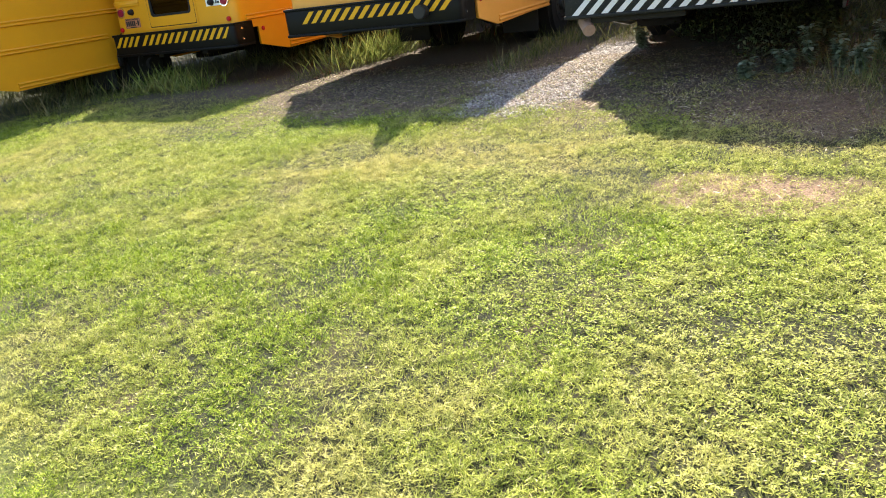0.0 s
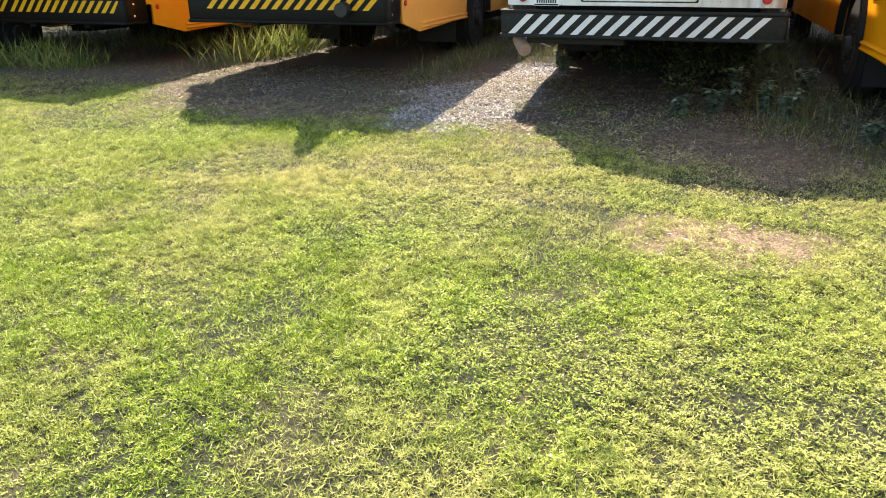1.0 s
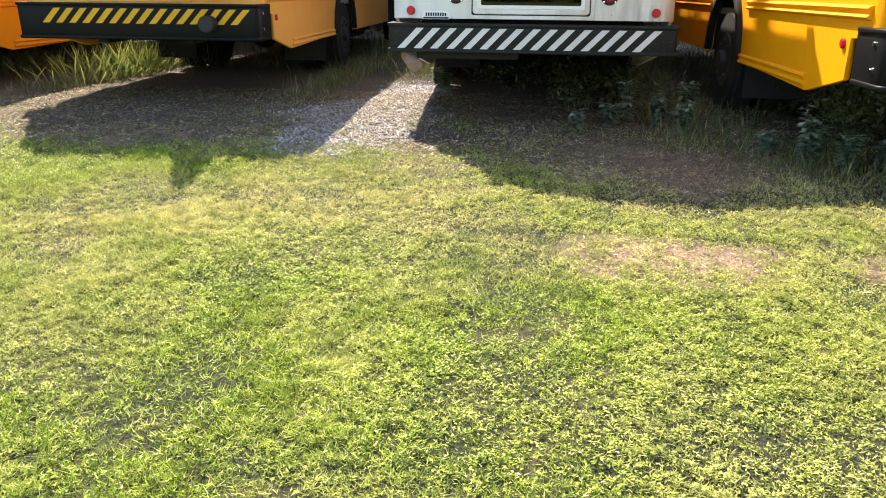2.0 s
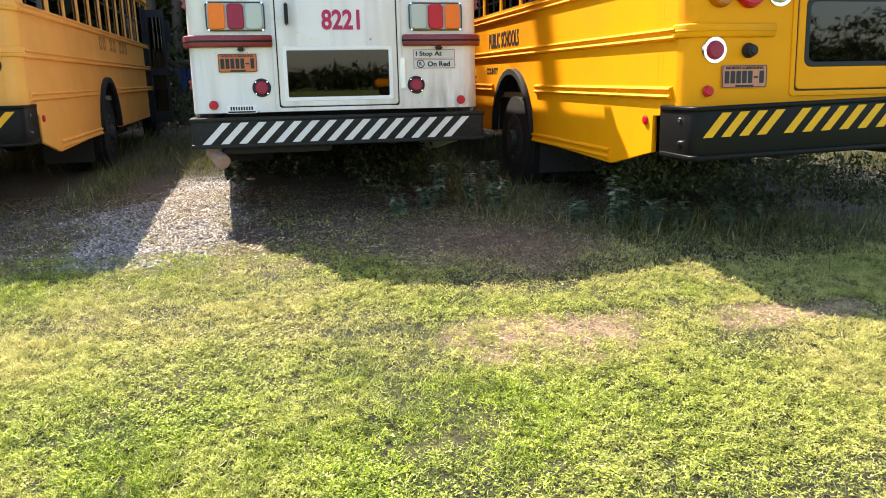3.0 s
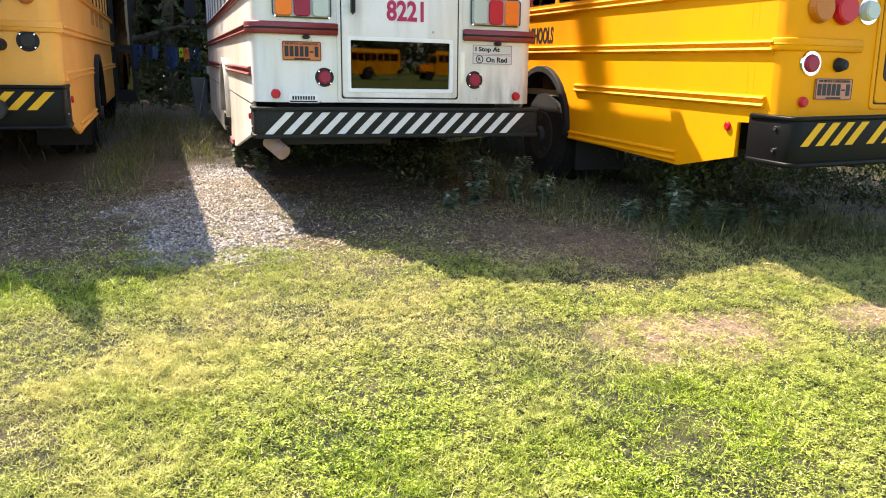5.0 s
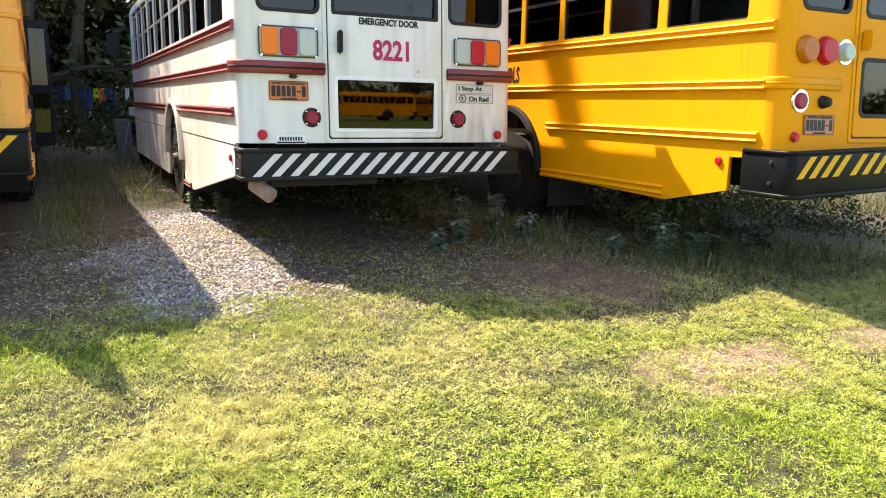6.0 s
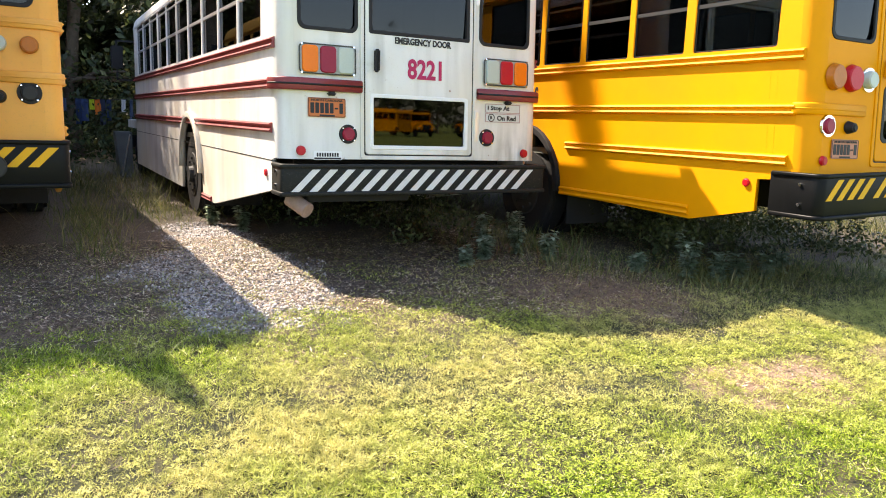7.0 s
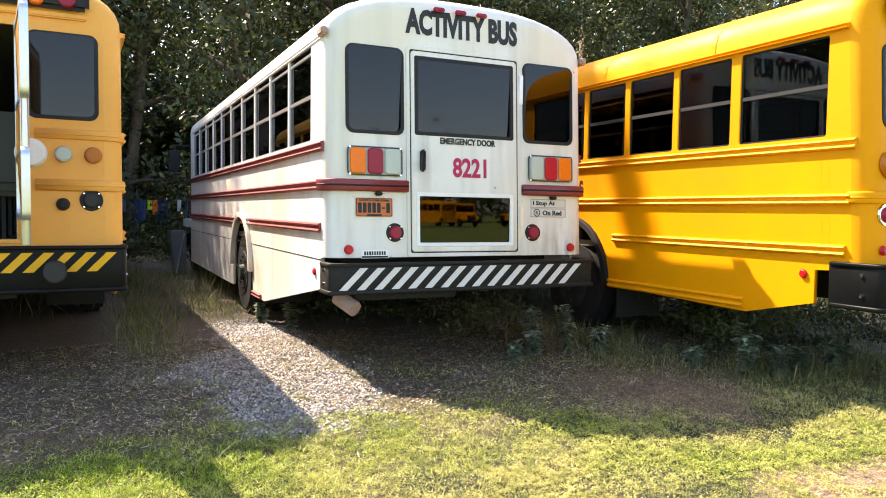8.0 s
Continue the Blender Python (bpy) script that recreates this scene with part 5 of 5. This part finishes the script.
def build_weed(name, label, x, y, height, seed, leaves=70, size=0.034):
    rng = np.random.RandomState(seed)
    weed = new(name)
    tagged(weed, label, "weed")
    weed.location = (x, y, float(floor_z(x, y)))
    bm, co_all = bmesh.new(), []
    stems = 5
    tips = []
    for s in range(stems):
        a = rng.rand() * 6.28
        h = height * rng.uniform(0.6, 1.0)
        pts = [Vector((math.cos(a) * 0.22 * h * (i / 4) ** 1.5, math.sin(a) * 0.22 * h * (i / 4) ** 1.5, h * i / 4 - 0.01)) for i in range(5)]
        tube(bm, pts, [0.006, 0.005, 0.004, 0.003, 0.0015], 5)
        for k in range(leaves):
            t = rng.uniform(0.15, 1.0) * 3.999
            p = pts[int(t)].lerp(pts[int(t) + 1], t % 1)
            b = rng.rand() * 6.28
            d = np.array([math.cos(b), math.sin(b), rng.uniform(-0.2, 0.5)])
            sz = size * rng.uniform(0.6, 1.3)
            sd = np.array([-math.sin(b), math.cos(b), 0]) * sz * 0.55
            q = np.array(p[:])
            co_all += [q, q + d * sz + sd, q + d * sz * 2.1 + np.array([0, 0, -sz * 0.4]), q + d * sz - sd]
    part("stem", bm, TALL, weed)
    finish("foliage", raw_mesh("foliage", np.array(co_all), np.arange(len(co_all)).reshape(-1, 4)), WEED, weed)


# ---- far clutter ----
def build_clothes_line():
    line = new("clothes_line")
    tagged(line, "washing line hung with bright cloths before the trees", "clothes line")
    line.location = (-1.75, 21.0, 0)
    bm = bmesh.new()
    for i in range(12):
        t0, t1 = i / 12, (i + 1) / 12
        sag = lambda t: 1.75 - 0.3 * math.sin(math.pi * t)
        tube(bm, [Vector((-3 + 6 * t0, 0, sag(t0))), Vector((-3 + 6 * t1, 0, sag(t1)))], [0.006, 0.006], 5)
    part("line", bm, SEAL, line)
    for sx in (-3, 3):
        part("post", cyl_bm(Matrix.Translation((sx, 0, -0.1)), 0.04, 1.95, 10), BARK, line)
    rng = random.Random(6)
    for i in range(34):
        x = -2.4 + i * 0.14 + rng.uniform(-0.04, 0.04)
        if i in (3, 8, 9, 14, 21, 26, 30):
            continue
        col = [(0.03, 0.05, 0.11), (0.045, 0.07, 0.17), (0.03, 0.035, 0.05), (0.09, 0.12, 0.2), (0.04, 0.05, 0.09)][i % 5]
        if i in (17, 18):
            col = (0.62, 0.70, 0.04) if i == 17 else (0.78, 0.20, 0.03)
        if i == 22:
            col = (0.75, 0.75, 0.77)
        m = plain("cloth", col, 0.8, 0, 0.15, 12, 0.1)
        zt = 1.75 - 0.3 * math.sin(math.pi * (x + 3) / 6)
        h, w = rng.uniform(0.22, 0.6), rng.uniform(0.07, 0.16)
        bm = bmesh.new()
        grid = [[bm.verts.new((x + w * a / 4, 0.03 * math.sin(a * 2.1 + i + b), zt - h * b / 5)) for a in range(5)] for b in range(6)]
        for b in range(5):
            for a in range(4):
                bm.faces.new((grid[b][a], grid[b][a + 1], grid[b + 1][a + 1], grid[b + 1][a]))
        bmesh.ops.solidify(bm, geom=bm.faces[:], thickness=0.006)
        part("cloth", bm, m, line, smooth=True)


def build_bin():
    grey = plain("grey_galvanised_sheet", (0.12, 0.13, 0.135), 0.6, 0.2, 0.3, 5)
    b = new("steel_step_box")
    tagged(b, "grey sheet metal box standing beside the white bus", "box")
    b.location = (-1.5, 17.6, float(floor_z(-1.5, 17.6)))
    bm = bmesh.new()
    vs = [bm.verts.new(c) for c in ((0.02, -0.25, 0.0), (0.24, -0.25, 0.0), (0.24, -0.25, 0.84), (-0.05, -0.25, 0.84), (0.02, 0.25, 0.0), (0.24, 0.25, 0.0), (0.24, 0.25, 0.84), (-0.05, 0.25, 0.84))]
    for f in ((0, 1, 2, 3), (5, 4, 7, 6), (4, 0, 3, 7), (1, 5, 6, 2), (3, 2, 6, 7), (4, 5, 1, 0)):
        bm.faces.new([vs[i] for i in f])
    bmesh.ops.bevel(bm, geom=bm.edges[:], offset=0.015, segments=2, affect='EDGES')
    part("box_body", bm, grey, b)
    st = bmesh.new()
    tube(st, [Vector((0.05, -0.262, 0.03)), Vector((0.2, -0.262, 0.8))], [0.014, 0.014], 6)
    part("brace", st, ALU, b)


# ---- the place ----
build_ground()
white_bus = build_bus("activity_bus", "weathered white activity bus with maroon rails, rust and streaks", WHITE, MAROON, 0, 8.08, 0, 0, "white", 8.9, 11, 3.065, (0.64, 0.29, 2.37, 0.29), (1.78, 1.475, 1.133), axle=3.63)
yellow_bus = build_bus("school_bus", "bright yellow school bus with black bumper, sunlit along its side", YELLOW, YELLOW, 3.145, 5.82, 0, 0.0, "yellow", top=3.04)
for words, w, h, yy, zz in (("PUBLIC SCHOOLS", 1.08, 0.17, 3.83, 1.55), ("COUNTY", 0.45, 0.075, 4.25, 1.22)):
    lettering(words, w, h, side_m(-1, yy, zz, 0.002), INK, yellow_bus, "black capitals painted on the side")
orange_bus = build_bus("school_bus", "faded orange-yellow school bus with its rear door open", AMBER, AMBER, -3.87, 8.65, 1.5, 0.0, "orange", rails=(1.81, 1.42, 1.05), axle=3.8)
FADED = plain("faded_ink", (0.34, 0.17, 0.05), 0.6)
for i in (0, 1, 3, 4, 6, 7, 8):
    finish("lettering_bar", plate(rrect(0.0, 0.17, 0.0, 0.17, 0.01, 2), (rrect(0.05, 0.12, 0.05, 0.12, 0.01, 2),), 0.003, 0, side_m(1, 3.65 + i * 0.25, 1.59, 0.002)), FADED, orange_bus)
fourth = build_bus("school_bus", "old yellow school bus with a black striped bumper", OLDYEL, OLDYEL, -7.5, 8.95, 0, -0.10, "yellow")
sign = finish("stop_sign_label", plate(rrect(0.70, 1.0, 1.24, 1.42, 0.006), (), 0.003, 0, rear_m(0, 0, 0.004)), LABEL, fourth, "white printed sticker about stopping at railway crossings")
lettering("I Stop At", 0.2, 0.05, rear_m(0.84, 1.37, 0.006), INK, sign)
lettering("On Red", 0.17, 0.045, rear_m(0.88, 1.29, 0.006), INK, sign)
fifth = build_bus("school_bus", "old yellow school bus standing forward of its row", OLDYEL, OLDYEL, -10.22, 6.24, 0, -0.15, "yellow")
for x, y, a in ((20, -62, 90), (33, -63, 90), (36.5, -72, 0), (52, -63, 90), (52, -33, 62)):
    copy_thing(yellow_bus, pose(x, y, -0.5, 0, 0, a))
build_bin()
build_clothes_line()
build_woods()
build_rear_woods()
build_shadow_tree()
for i, (x, y, h) in enumerate(((2.06, 6.95, 0.46), (2.25, 6.8, 0.32), (2.5, 6.8, 0.26), (1.9, 7.4, 0.2), (1.35, 8.0, 0.32), (0.45, 8.0, 0.2), (-0.98, 10.2, 0.3), (0.95, 8.5, 0.42), (1.2, 8.3, 0.36), (2.9, 6.8, 0.24), (0.75, 8.2, 0.25), (3.2, 6.9, 0.3), (1.55, 8.9, 0.4), (-1.15, 10.9, 0.25))):
    build_weed("weed", "leafy green weed growing at the edge of the bus", x, y, h, 60 + i)
for i, (x, y, sx, sy, k, h) in enumerate(((-5.45, 10.6, 0.2, 0.45, 420, 0.62), (-5.35, 11.3, 0.16, 0.35, 260, 0.7), (-8.1, 9.1, 0.35, 0.25, 420, 0.5), (-7.4, 8.9, 0.2, 0.2, 160, 0.36))):
    build_grass_clump(x, y, (sx, sy), k, h, 90 + i)
build_lawn()
build_tall_grass()
build_litter()
build_gravel()
